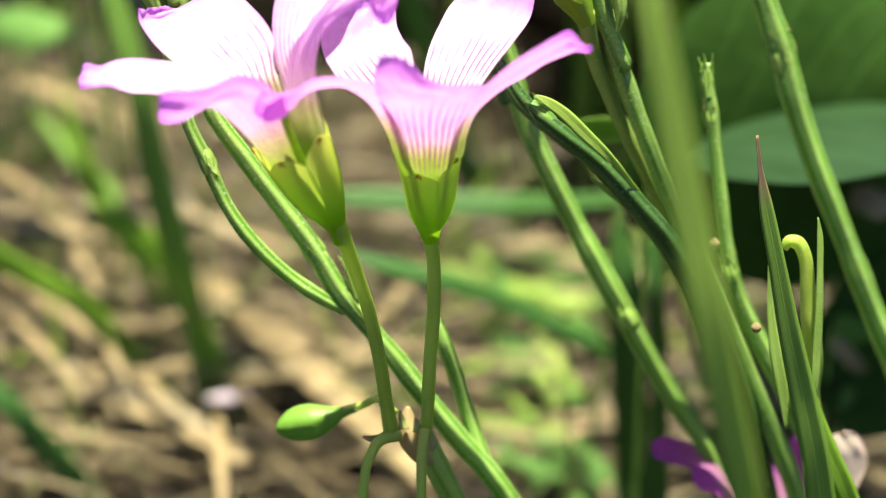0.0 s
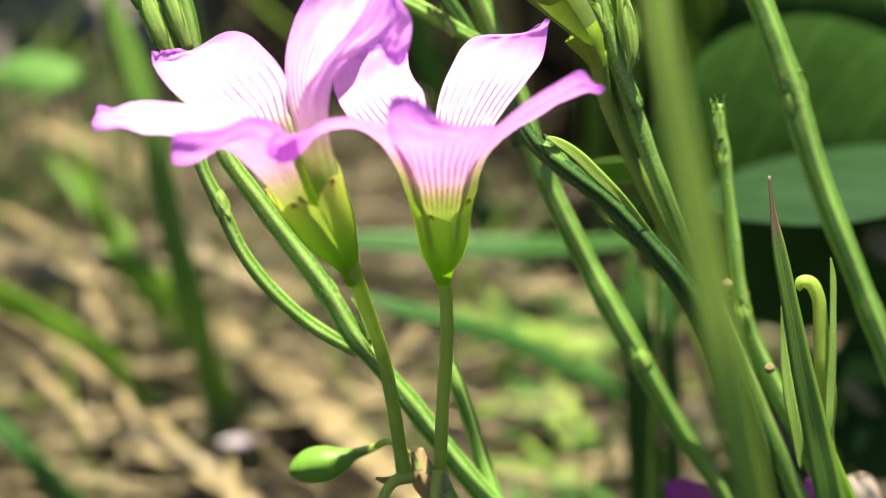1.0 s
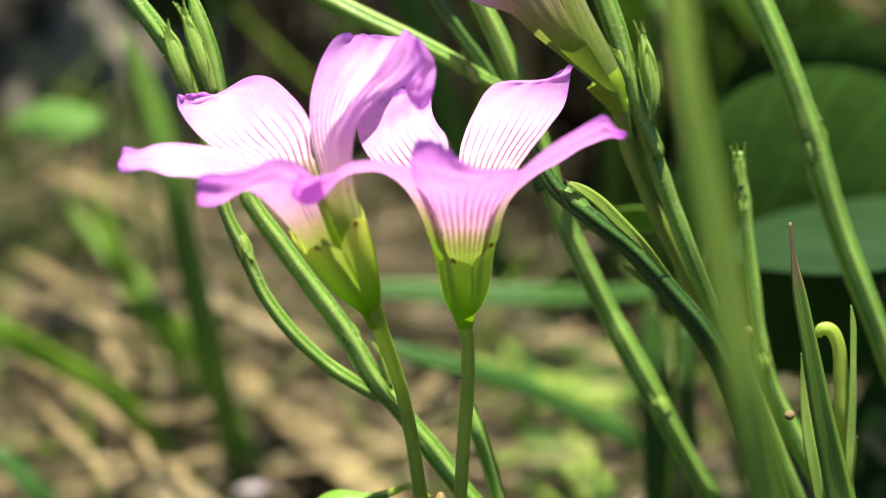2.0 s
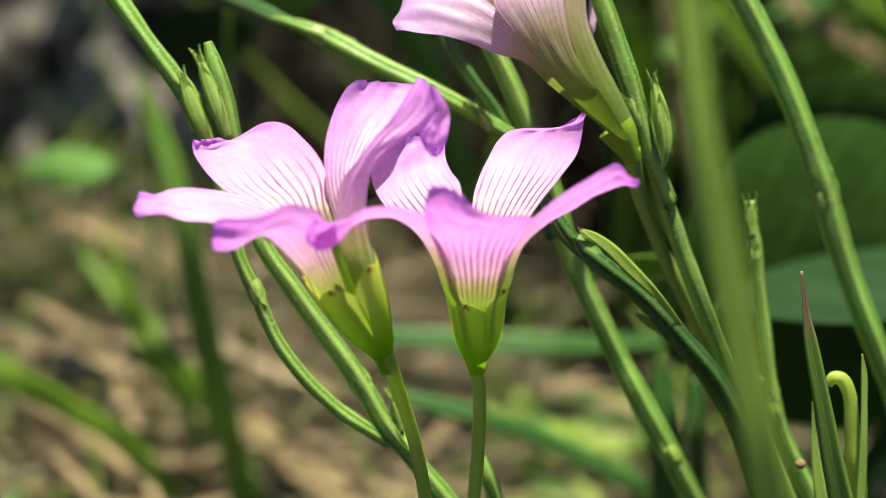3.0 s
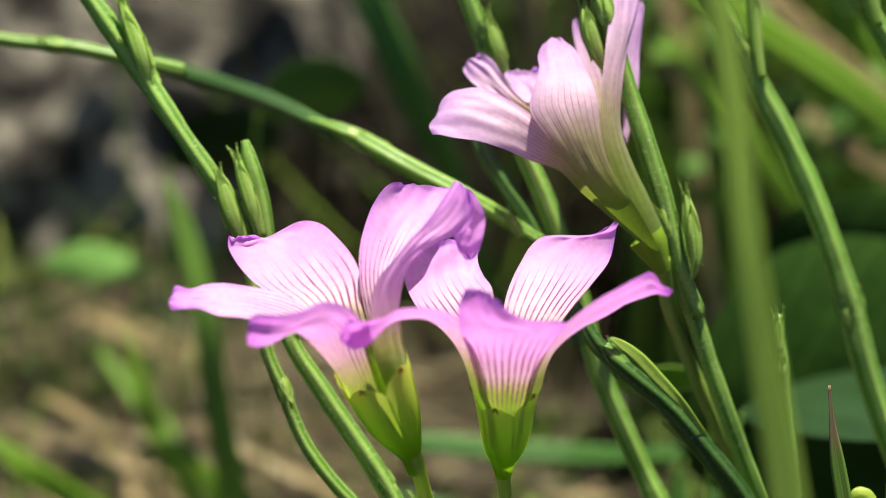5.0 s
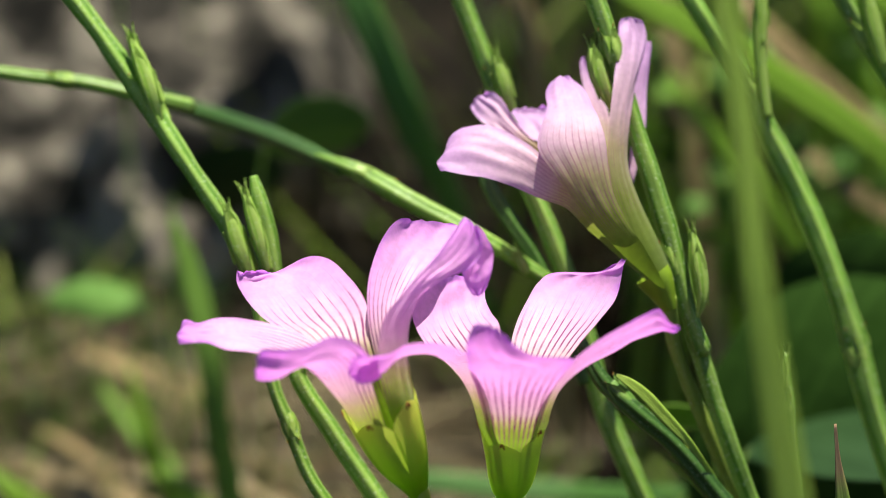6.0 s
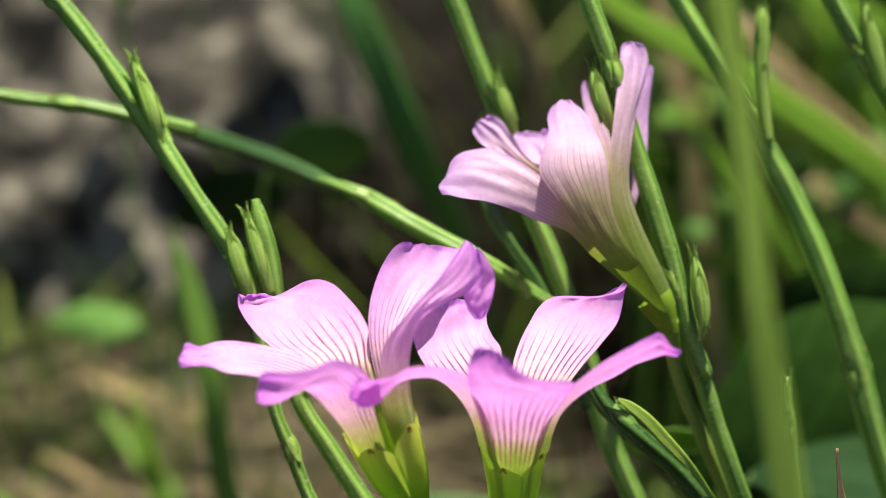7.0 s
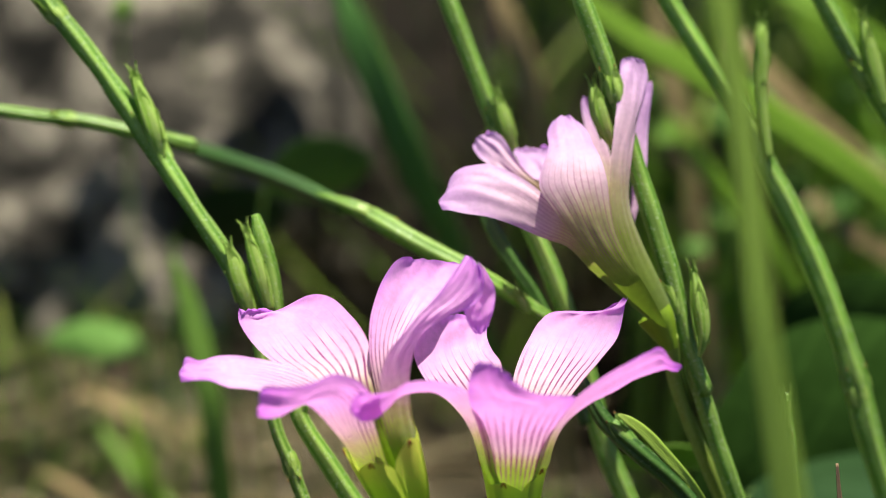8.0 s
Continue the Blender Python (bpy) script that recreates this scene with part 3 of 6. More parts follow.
def strips(name, count, area, length, width, rise, material, label, category, seed, curl=0.3, keep=None, drift=None):
    """Many small bent strips with thickness, scattered over an area: one mesh of stuff."""
    rng = random.Random(seed)
    verts, faces = [], []
    made = 0
    while made < count:
        x, y = rng.uniform(area[0], area[1]), rng.uniform(area[2], area[3])
        if keep and not keep(x, y, rng):
            continue
        made += 1
        l, w = rng.uniform(*length), rng.uniform(*width)
        g, up = (rng.gauss(*drift) if drift else rng.uniform(0, math.tau)), rng.uniform(*rise)
        d = Vector((math.cos(g) * math.cos(up), math.sin(g) * math.cos(up), math.sin(up)))
        s = d.cross(Vector((0, 0, 1)))
        s = s.normalized() if s.length > 0.01 else Vector((1, 0, 0))
        o = Vector((x, y, lie(x * MM, y * MM) / MM + rng.uniform(0.0, 3.0 if up < 0.5 else 0.0)))
        bend = Vector((rng.uniform(-1, 1), rng.uniform(-1, 1), -0.6 if up > 0.5 else rng.uniform(-0.1, 0.3))) * curl * l
        n = 5
        first = len(verts)
        for i in range(n):
            f = i / (n - 1)
            c = o + d * l * f + bend * f * f
            c.z = max(c.z, lie(c.x * MM, c.y * MM) / MM + 0.2)
            k = w * (1 - 0.85 * f**1.6 if up > 0.5 else 1 - 0.5 * f)
            q = s.cross(d) * k * 0.25
            verts += [(c - s * k) * MM, (c + q) * MM, (c + s * k) * MM, (c - q) * MM]
        for i in range(n - 1):
            for j in range(4):
                a, b = first + i * 4 + j, first + i * 4 + (j + 1) % 4
                faces.append((a, b, b + 4, a + 4))
    me = bpy.data.meshes.new(name)
    me.from_pydata(verts, [], faces)
    return tagged(part(name, me, material), label, category, kind="stuff")


# litter thins out behind the flowers, where bare darkened soil stands for shade
strips("straw_litter", 4200, (-190, 190, -40, 330), (25, 90), (0.16, 0.75), (-0.06, 0.22), M_LITTER, "tangled dry straw and grass litter on the soil", "litter", 11, 0.12,
       keep=lambda x, y, r: r.random() < (1.0 if y < (85 if x > -36 else 150) else 0.03), drift=(-0.75, 0.75))
strips("loose_straw", 760, (-125, 60, 30, 165), (18, 60), (0.2, 0.75), (0.0, 0.35), M_PALE_STRAW, "loose pale straw lying over the litter", "straw", 15, 0.15,
       keep=lambda x, y, r: y > 62 if x < -14 else y < 100 and r.random() < 0.6, drift=(-0.6, 0.5))
strips("litter_crumbs", 700, (-160, 160, 0, 260), (4, 16), (0.25, 0.8), (-0.2, 0.6), M_LITTER, "broken bits of dry leaves and straw", "litter", 12,
       keep=lambda x, y, r: r.random() < (1.0 if y < (85 if x > -36 else 112) else 0.04))
strips("thatch", 520, (-30, 60, 158, 235), (25, 70), (0.5, 1.6), (0.5, 1.4), M_THATCH_SHADED, "dead brown grass thatch behind the flowers, shade put into its colour", "grass", 17)
strips("grass_tuft", 680, (-4, 260, 90, 420), (40, 130), (0.7, 2.2), (0.7, 1.5), M_TUFT, "dense green grass tufts behind the flowers", "grass", 13,
       keep=lambda x, y, r: y > 150 + 0.1 * abs(x) and (x > 32 or r.random() < 0.3))
strips("short_grass", 330, (-120, 90, 60, 200), (10, 40), (0.4, 1.0), (0.4, 1.3), M_TUFT, "sparse short grass coming up through the straw", "grass", 14,
       keep=lambda x, y, r: y < 112 or x < -30)

# ---- flowers, stems, blades and leaves ----
plant = thing('wood_sorrel', 'pink wood sorrel plant with two open flowers and a bud', 'flower')
flower_a = flower(plant, (3.95, -21.96, 86.26), [(0.29, -0.00, -0.99, 0.61), (0.23, -0.00, -0.00, 0.85), (0.25, 0.06, 0.95, 1.34), (0.32, 0.06, 2.02, 1.70), (0.38, 0.06, 3.48, 1.94), (0.35, 0.06, 4.92, 2.15), (0.33, 0.06, 5.88, 2.31), (0.30, 0.06, 7.54, 2.67)], [
    (-0.22, [[(0.37, -0.64, 0.73, 0.50, 0.00, 0.00), (0.27, -1.54, 3.94, 1.30, 0.00, 0.01), (0.22, -2.14, 6.89, 1.80, -0.00, 0.01), (0.23, -2.54, 8.98, 2.21, 0.00, 0.02), (0.26, -3.14, 11.01, 2.71, 0.00, 0.02), (0.38, -4.04, 12.96, 3.29, 0.00, -0.04), (0.48, -5.04, 14.69, 3.69, -0.00, -0.09), (-1.01, -6.09, 15.86, 2.17, -0.45, -0.32), (-1.55, -6.44, 17.08, 1.29, -0.40, -0.39), (-1.51, -6.54, 18.12, 0.66, -0.00, -0.17)]]),
    (-0.12, [[(-0.14, -0.54, 0.99, 0.41, -0.30, 0.01), (-1.04, -1.14, 4.34, 0.56, -0.70, 0.34), (-1.53, -1.24, 6.72, 0.60, -1.00, 0.45), (-1.93, -1.44, 8.71, 0.63, -1.20, 0.55), (-2.48, -1.84, 10.66, 0.67, -1.40, 0.85), (-3.21, -2.39, 12.40, 0.73, -1.55, 1.00), (-4.20, -3.04, 13.70, 0.76, -1.60, 1.13), (-5.46, -3.74, 14.59, 0.69, -1.50, 1.11), (-6.88, -4.64, 15.02, 0.68, -1.40, 1.17), (-8.08, -5.44, 15.01, 0.53, -1.20, 1.31), (-8.96, -6.04, 14.52, 0.34, -1.00, 1.43), (-9.74, -6.54, 14.43, 0.21, -0.90, 1.46), (-10.68, -6.94, 14.74, 0.17, -0.70, 1.16), (-11.09, -6.94, 14.70, 0.09, -0.50, 0.66)],
     [(-9.19, -6.94, 14.65, 0.08, 0.30, -0.84), (-9.80, -7.54, 14.87, 0.00, 0.50, -1.29), (-10.52, -7.84, 15.00, -0.04, 0.40, -1.21), (-11.15, -7.69, 14.92, -0.02, 0.25, -0.70), (-11.30, -7.64, 14.85, -0.00, 0.00, -0.17)]]),
    (-0.12, [[(0.83, -0.54, 1.07, 0.30, 0.30, 0.06), (1.74, -1.14, 4.43, 0.48, 0.70, -0.26), (2.25, -1.24, 6.66, 0.56, 1.00, -0.45), (2.60, -1.39, 8.62, 0.57, 1.15, -0.52), (3.24, -1.59, 10.38, 0.58, 1.35, -0.63), (4.19, -1.74, 11.84, 0.67, 1.50, -0.88), (5.54, -1.79, 13.08, 0.79, 1.55, -1.05), (7.16, -1.79, 14.24, 0.76, 1.55, -1.28), (8.71, -1.89, 15.28, 0.65, 1.45, -1.35), (9.82, -2.04, 15.92, 0.53, 1.20, -1.33), (10.58, -2.04, 16.15, 0.42, 1.00, -1.32), (11.29, -2.14, 15.79, 0.27, 0.70, -0.75), (11.97, -2.09, 15.72, 0.11, 0.45, -0.49)]]),
    (0.16, [[(-0.07, 0.56, 0.61, 0.64, 0.00, -0.12), (-0.65, 1.66, 4.00, 0.85, 0.30, -0.17), (-1.21, 2.11, 7.35, 1.16, 0.35, 0.06), (-2.21, 3.16, 9.82, 1.85, 0.80, 0.11), (-3.32, 4.56, 11.51, 2.67, 1.40, 0.25), (-4.06, 5.96, 12.10, 2.83, 1.50, -0.04), (-4.40, 7.31, 12.68, 2.76, 1.65, -0.26), (-4.28, 8.46, 13.38, 2.56, 1.50, -0.39), (-4.02, 9.31, 13.88, 2.00, 1.35, -0.50), (-3.95, 9.96, 14.12, 0.80, 1.00, -0.41)]]),
    (0.16, [[(0.86, 0.56, 0.62, 0.55, 0.00, 0.13), (1.14, 1.56, 4.07, 0.74, 0.00, 0.01), (1.48, 2.56, 7.36, 1.20, 0.00, 0.01), (2.14, 3.71, 9.61, 1.99, -0.25, 0.05), (2.92, 5.21, 10.81, 2.63, -0.25, 0.07), (3.88, 6.96, 11.69, 3.08, -0.50, 0.24), (4.77, 8.71, 12.37, 3.25, -0.75, 0.22), (5.45, 9.96, 13.21, 3.03, -1.00, 0.23), (6.12, 10.66, 13.96, 2.59, -1.00, 0.53), (7.93, 10.66, 14.39, 0.93, -0.70, 1.00), (8.67, 10.56, 15.33, 0.23, -0.40, 0.49)]]),
], 'pink', -0.045)
flower_b = flower(plant, (-2.56, -23.92, 88.44), [(0.17, 0.02, -1.72, 0.56), (-0.03, 0.02, -0.65, 0.68), (-0.44, 0.02, 0.65, 1.19), (-1.06, 0.02, 2.13, 1.83), (-1.71, 0.02, 3.74, 2.27), (-2.27, 0.02, 5.24, 2.51), (-2.78, 0.02, 6.73, 2.67), (-3.22, 0.02, 8.11, 2.83)], [
    (-0.2, [[(-0.67, -0.28, 0.39, 0.48, 0.00, -0.19), (-2.22, -1.08, 3.20, 1.05, -0.80, 0.24), (-3.46, -1.33, 5.72, 1.20, -1.05, 0.42), (-4.27, -1.73, 7.98, 1.36, -1.05, 0.75), (-5.01, -2.18, 9.94, 1.63, -0.90, 0.88), (-5.46, -2.83, 11.58, 1.96, -0.55, 0.95), (-6.29, -3.88, 12.92, 1.84, -0.40, 1.16), (-7.46, -4.68, 13.30, 1.52, -0.40, 1.57), (-8.65, -5.38, 13.07, 1.34, -0.50, 1.51), (-9.89, -5.88, 13.12, 0.99, -0.60, 1.58), (-10.84, -6.13, 13.34, 0.42, -0.55, 1.29), (-11.13, -6.28, 13.27, 0.16, -0.40, 0.71)]]),
    (0.1, [[(-1.45, 0.42, 0.50, 0.21, 0.00, -0.24), (-3.68, 0.42, 5.00, 0.41, 0.00, 0.00), (-5.39, 0.62, 7.45, 0.50, 0.30, 0.07), (-6.36, 0.67, 9.49, 0.67, 0.75, 0.07), (-7.65, 1.12, 10.37, 0.77, 1.20, -0.05), (-9.67, 1.32, 11.08, 0.73, 1.60, 0.21), (-11.73, 1.42, 11.56, 0.44, 1.90, 0.24), (-13.48, 1.42, 11.78, 0.16, 1.90, 0.24), (-14.95, 1.37, 11.99, -0.10, 1.65, 0.07), (-15.95, 0.42, 12.35, -0.10, 1.50, -0.11), (-16.83, 0.32, 12.51, 0.04, 1.20, 0.16), (-17.35, 0.12, 12.42, 0.06, 0.80, 0.13)]]),
    (0.16, [[(-1.22, 1.12, -0.04, 0.46, -0.00, -0.12), (-2.70, 1.62, 4.33, 1.04, -0.00, 0.01), (-4.23, 2.12, 7.34, 1.54, 0.00, 0.01), (-5.63, 2.92, 9.82, 1.97, 0.50, 0.33), (-6.64, 4.42, 10.97, 2.84, 1.00, 0.26), (-7.87, 6.17, 11.57, 3.57, 1.25, 0.29), (-9.13, 8.17, 12.07, 3.69, 1.25, 0.48), (-10.44, 9.92, 12.52, 3.20, 1.50, 0.59), (-11.47, 10.52, 12.61, 2.47, 1.40, 0.31), (-12.59, 10.42, 12.40, 1.24, 1.00, -0.37), (-13.18, 9.62, 12.87, 0.31, 0.00, -0.19)]]),
    (0.18, [[(-0.57, 1.12, -0.04, 0.48, -0.00, -0.12), (-1.05, 1.92, 4.18, 0.62, 0.00, 0.00), (-1.88, 2.62, 7.32, 0.83, 0.00, 0.24), (-2.39, 3.42, 10.73, 1.14, 0.00, 0.58), (-2.30, 5.17, 12.51, 1.61, 0.75, 0.34), (-1.70, 7.17, 13.63, 2.22, 1.25, -0.11), (-0.90, 9.42, 14.56, 2.66, 1.50, -0.32), (-0.14, 11.52, 15.17, 2.83, 1.60, -0.51), (0.30, 12.92, 15.61, 2.38, 1.40, -0.67), (0.24, 13.42, 15.93, 1.28, 0.90, -0.48)]]),
    (-0.22, [[(-0.19, -0.33, 0.72, 0.53, 0.25, -0.39), (-0.63, -0.88, 5.18, 0.94, 0.80, -0.33), (-1.35, -1.08, 8.06, 1.06, 1.00, -0.42), (-1.81, -0.78, 10.19, 1.07, 0.90, -0.47), (-1.87, -0.33, 12.30, 1.01, 0.75, -0.38), (-1.52, 0.27, 14.01, 0.90, 0.65, -0.31), (-0.58, 1.27, 15.24, 0.78, 0.65, -0.24), (0.81, 1.97, 16.20, 1.00, 0.35, -0.27), (2.21, 2.92, 16.90, 1.21, 0.20, -0.53), (3.25, 3.92, 17.98, 1.05, 0.00, -0.77), (3.60, 4.52, 19.10, 0.65, -0.20, -0.52), (3.43, 4.72, 19.63, 0.24, 0.00, -0.26)],
     [(4.15, 4.72, 18.98, 0.22, 0.00, -0.22), (4.29, 4.47, 17.29, 0.88, 0.25, -0.22), (4.01, 3.92, 15.94, 1.08, 0.20, -0.02), (4.02, 3.62, 14.89, 0.79, 0.10, -0.04), (4.13, 3.52, 13.90, 0.16, 0.00, 0.00)]]),
], 'pink', -0.035)
pedicel(plant, [(4.03, -21.70, 87.15, 0.97), (3.99, -21.75, 86.68, 0.85), (3.99, -21.94, 86.30, 0.63), (4.35, -21.74, 83.79, 0.53), (4.25, -21.98, 78.92, 0.52), (3.81, -22.18, 73.76, 0.52), (3.44, -22.23, 68.56, 0.53), (3.28, -22.26, 67.75, 0.58)])
pedicel(plant, [(-2.89, -23.88, 88.90, 0.91), (-2.65, -23.92, 88.44, 0.79), (-2.40, -24.10, 88.07, 0.64), (-1.76, -23.45, 85.02, 0.56), (-0.71, -23.04, 80.39, 0.53), (0.00, -22.98, 75.05, 0.52), (0.32, -22.39, 70.78, 0.55), (0.60, -22.13, 67.66, 0.63)])
pedicel(plant, [(1.17, -22.26, 67.40, 0.58), (-0.31, -23.12, 67.46, 0.44), (-1.24, -24.31, 66.48, 0.40), (-1.71, -25.32, 64.77, 0.40), (-2.14, -26.69, 60.14, 0.38), (-2.47, -27.47, 54.88, 0.39)])
pedicel(plant, [(3.28, -23.08, 68.28, 0.49), (3.00, -24.59, 67.35, 0.42), (2.85, -26.03, 65.13, 0.40), (2.81, -26.99, 61.34, 0.38), (2.80, -27.98, 55.67, 0.38)])
pedicel(plant, [(1.00, -20.59, 68.26, 0.31), (-0.43, -19.09, 68.42, 0.29), (-1.77, -17.97, 67.06, 0.32), (-3.22, -17.28, 66.02, 0.42)])
flower_bud(plant, [(-2.15, -17.79, 66.71, 0.30), (-3.55, -17.26, 65.85, 0.52), (-4.45, -17.22, 65.40, 0.98), (-5.55, -17.18, 65.05, 1.40), (-6.75, -17.04, 64.75, 1.46), (-7.85, -17.12, 64.50, 1.16), (-8.55, -17.17, 64.35, 0.66), (-8.90, -17.20, 64.25, 0.16)])
flower_bud(plant, [(-2.45, -27.27, 55.30, 0.41), (-2.60, -27.88, 54.04, 1.13), (-2.72, -28.70, 52.36, 1.41), (-2.75, -29.53, 50.67, 0.91), (-2.70, -29.94, 49.82, 0.18)])
flower_bud(plant, [(2.82, -27.77, 56.09, 0.41), (2.85, -28.49, 54.63, 1.13), (2.93, -29.20, 53.16, 1.36), (3.00, -30.02, 51.47, 0.91), (3.06, -30.44, 50.63, 0.18)])
umbel_joint(plant, [(2.00, -20.67, 68.83, 0.18), (1.97, -21.11, 67.93, 0.58), (2.19, -21.67, 66.77, 1.03), (2.87, -21.87, 65.64, 0.99), (3.74, -21.91, 64.47, 0.86)])
bract(plant, [(1.63, -22.36, 67.91, 0.45), (1.56, -22.0, 68.4, 0.33), (1.46, -21.8, 68.9, 0.22), (1.36, -21.6, 69.3, 0.05)])
bract(plant, [(2.65, -22.87, 67.97, 0.36), (2.63, -22.5, 68.6, 0.24), (2.5, -22.2, 69.1, 0.04)])
bract(plant, [(0.05, -22.32, 67.27, 0.31), (-0.85, -22.38, 67.14, 0.31), (-1.65, -22.29, 67.33, 0.11)])
bract(plant, [(3.63, -23.14, 68.14, 0.36), (3.95, -23.80, 67.52, 0.31), (3.75, -24.09, 66.92, 0.09)])
flower_stalk(plant, [(3.37, -21.71, 65.60, 1.04), (4.64, -22.06, 62.34, 1.00), (5.93, -22.05, 58.70, 1.01), (13.02, -22.01, 28.35, 1.01), (20.10, -21.97, -2.00, 1.01)])
plant = thing('wood_sorrel', 'wood sorrel flower on a yellowish stalk, partial shade put into its pale pink', 'flower')
flower_c = flower(plant, (16.8, -5.72, 95.83), [(0.45, -0.43, -1.22, 0.59), (0.08, -0.10, -0.37, 0.91), (-0.66, 0.44, 0.97, 1.41), (-1.77, 1.02, 2.44, 1.64), (-2.92, 1.60, 3.90, 1.73), (-3.97, 2.19, 5.37, 1.92)], [
    (-0.14, [[(-0.95, -0.28, 0.96, 0.28, -0.35, 0.02), (-3.29, 0.07, 3.60, 0.60, -0.60, 0.57), (-5.60, 0.45, 6.01, 0.67, -0.78, 0.98), (-7.50, 0.84, 8.13, 0.58, -0.44, 1.23), (-9.61, 0.88, 9.21, 0.49, 0.26, 1.36), (-11.85, 1.75, 10.33, 0.49, 1.06, 1.47), (-14.07, 2.48, 10.99, 0.50, 1.74, 1.44), (-15.85, 2.74, 11.20, 0.49, 2.08, 1.29), (-17.34, 2.74, 10.92, 0.41, 1.83, 0.93), (-18.30, 2.41, 10.07, 0.39, 0.94, 0.18)]]),
    (0.12, [[(-0.36, 0.70, 0.75, 0.18, 0.00, 0.00), (-3.41, 2.94, 5.19, 0.41, 0.07, 0.17), (-7.65, 5.19, 8.51, 0.34, 0.08, 0.21), (-11.37, 6.86, 10.39, 0.39, 0.12, 0.32), (-12.94, 8.14, 11.31, 0.64, 0.23, 0.58), (-14.08, 9.39, 12.16, 0.87, 0.33, 0.84), (-14.91, 10.07, 12.72, 0.78, 0.25, 0.65), (-15.28, 10.35, 12.86, 0.46, 0.13, 0.35)],
     [(-6.48, 6.07, 8.40, 0.46, 0.08, 0.22), (-8.25, 7.34, 9.86, 0.87, 0.00, 0.01), (-9.76, 8.24, 10.41, 1.26, 0.11, 0.29), (-10.40, 9.70, 11.21, 1.53, 0.07, 0.18), (-10.72, 10.77, 11.60, 1.51, 0.03, 0.10), (-10.86, 11.06, 11.76, 0.82, 0.01, 0.03)]]),
    (-0.16, [[(-0.31, -1.67, 1.35, 0.56, -0.04, -0.10), (-2.99, -1.74, 4.69, 1.06, 0.04, 0.11), (-4.87, -1.50, 7.01, 1.32, 0.03, 0.09), (-6.09, -1.00, 8.80, 1.58, 0.08, 0.21), (-7.08, -0.21, 10.70, 2.10, 0.12, 0.30), (-7.86, 0.96, 12.42, 2.64, 0.11, 0.28), (-7.92, 2.38, 13.62, 2.30, 0.06, 0.16), (-7.95, 4.08, 14.40, 1.78, 0.06, 0.16), (-8.21, 5.94, 15.05, 1.55, 0.03, 0.07), (-8.34, 7.26, 15.48, 1.02, -0.01, -0.01), (-8.39, 7.80, 15.70, 0.41, -0.02, -0.04)]]),
    (-0.2, [[(0.57, 0.03, 0.55, 0.62, 0.54, -0.13), (-1.71, 0.65, 4.49, 0.97, 0.78, -0.10), (-3.12, 1.48, 7.41, 0.97, 0.84, -0.23), (-3.98, 2.55, 10.08, 0.90, 0.80, -0.32), (-3.92, 4.40, 12.95, 0.88, 0.60, -0.22), (-3.46, 6.46, 15.23, 0.93, 0.58, -0.27), (-2.89, 8.46, 17.10, 1.07, 0.46, -0.27), (-2.69, 10.03, 18.48, 1.15, 0.36, -0.23), (-2.80, 10.82, 19.34, 0.91, 0.18, -0.10), (-2.88, 10.98, 19.74, 0.41, -0.01, -0.02)],
     [(-2.61, 6.07, 6.94, 0.23, 0.00, 0.00), (-1.93, 8.51, 10.55, 0.55, 0.04, 0.11), (-1.74, 10.80, 13.51, 0.56, 0.00, 0.00), (-1.31, 12.69, 16.04, 0.49, 0.00, 0.00), (-0.96, 13.48, 16.92, 0.26, -0.01, -0.02)]]),
    (0.2, [[(0.23, 1.34, 0.55, 0.34, 0.00, 0.00), (-2.58, 4.34, 5.19, 0.69, 0.00, 0.00), (-4.63, 7.57, 9.30, 0.87, 0.00, 0.01), (-5.20, 10.14, 11.77, 0.98, -0.17, -0.43), (-5.73, 11.97, 13.56, 0.73, -0.17, -0.43), (-6.15, 13.07, 14.65, 0.33, -0.17, -0.43), (-6.24, 13.59, 15.41, 0.10, -0.07, -0.17)]]),
], 'pale', -0.03)
pedicel(plant, [(16.98, -5.80, 95.66, 0.77), (17.85, -5.74, 91.41, 0.59), (18.94, -5.81, 88.34, 0.57), (20.62, -5.94, 84.43, 0.58), (22.35, -6.01, 80.65, 0.61), (24.12, -6.11, 76.79, 0.61), (26.60, -5.33, 71.08, 0.63), (28.93, -4.64, 65.20, 0.64), (37.58, -2.07, 31.60, 0.64), (46.23, 0.50, -2.00, 0.64)], 'yellowish')
plant = thing('wood_sorrel', 'low wood sorrel flower with purple and cream petals', 'flower')
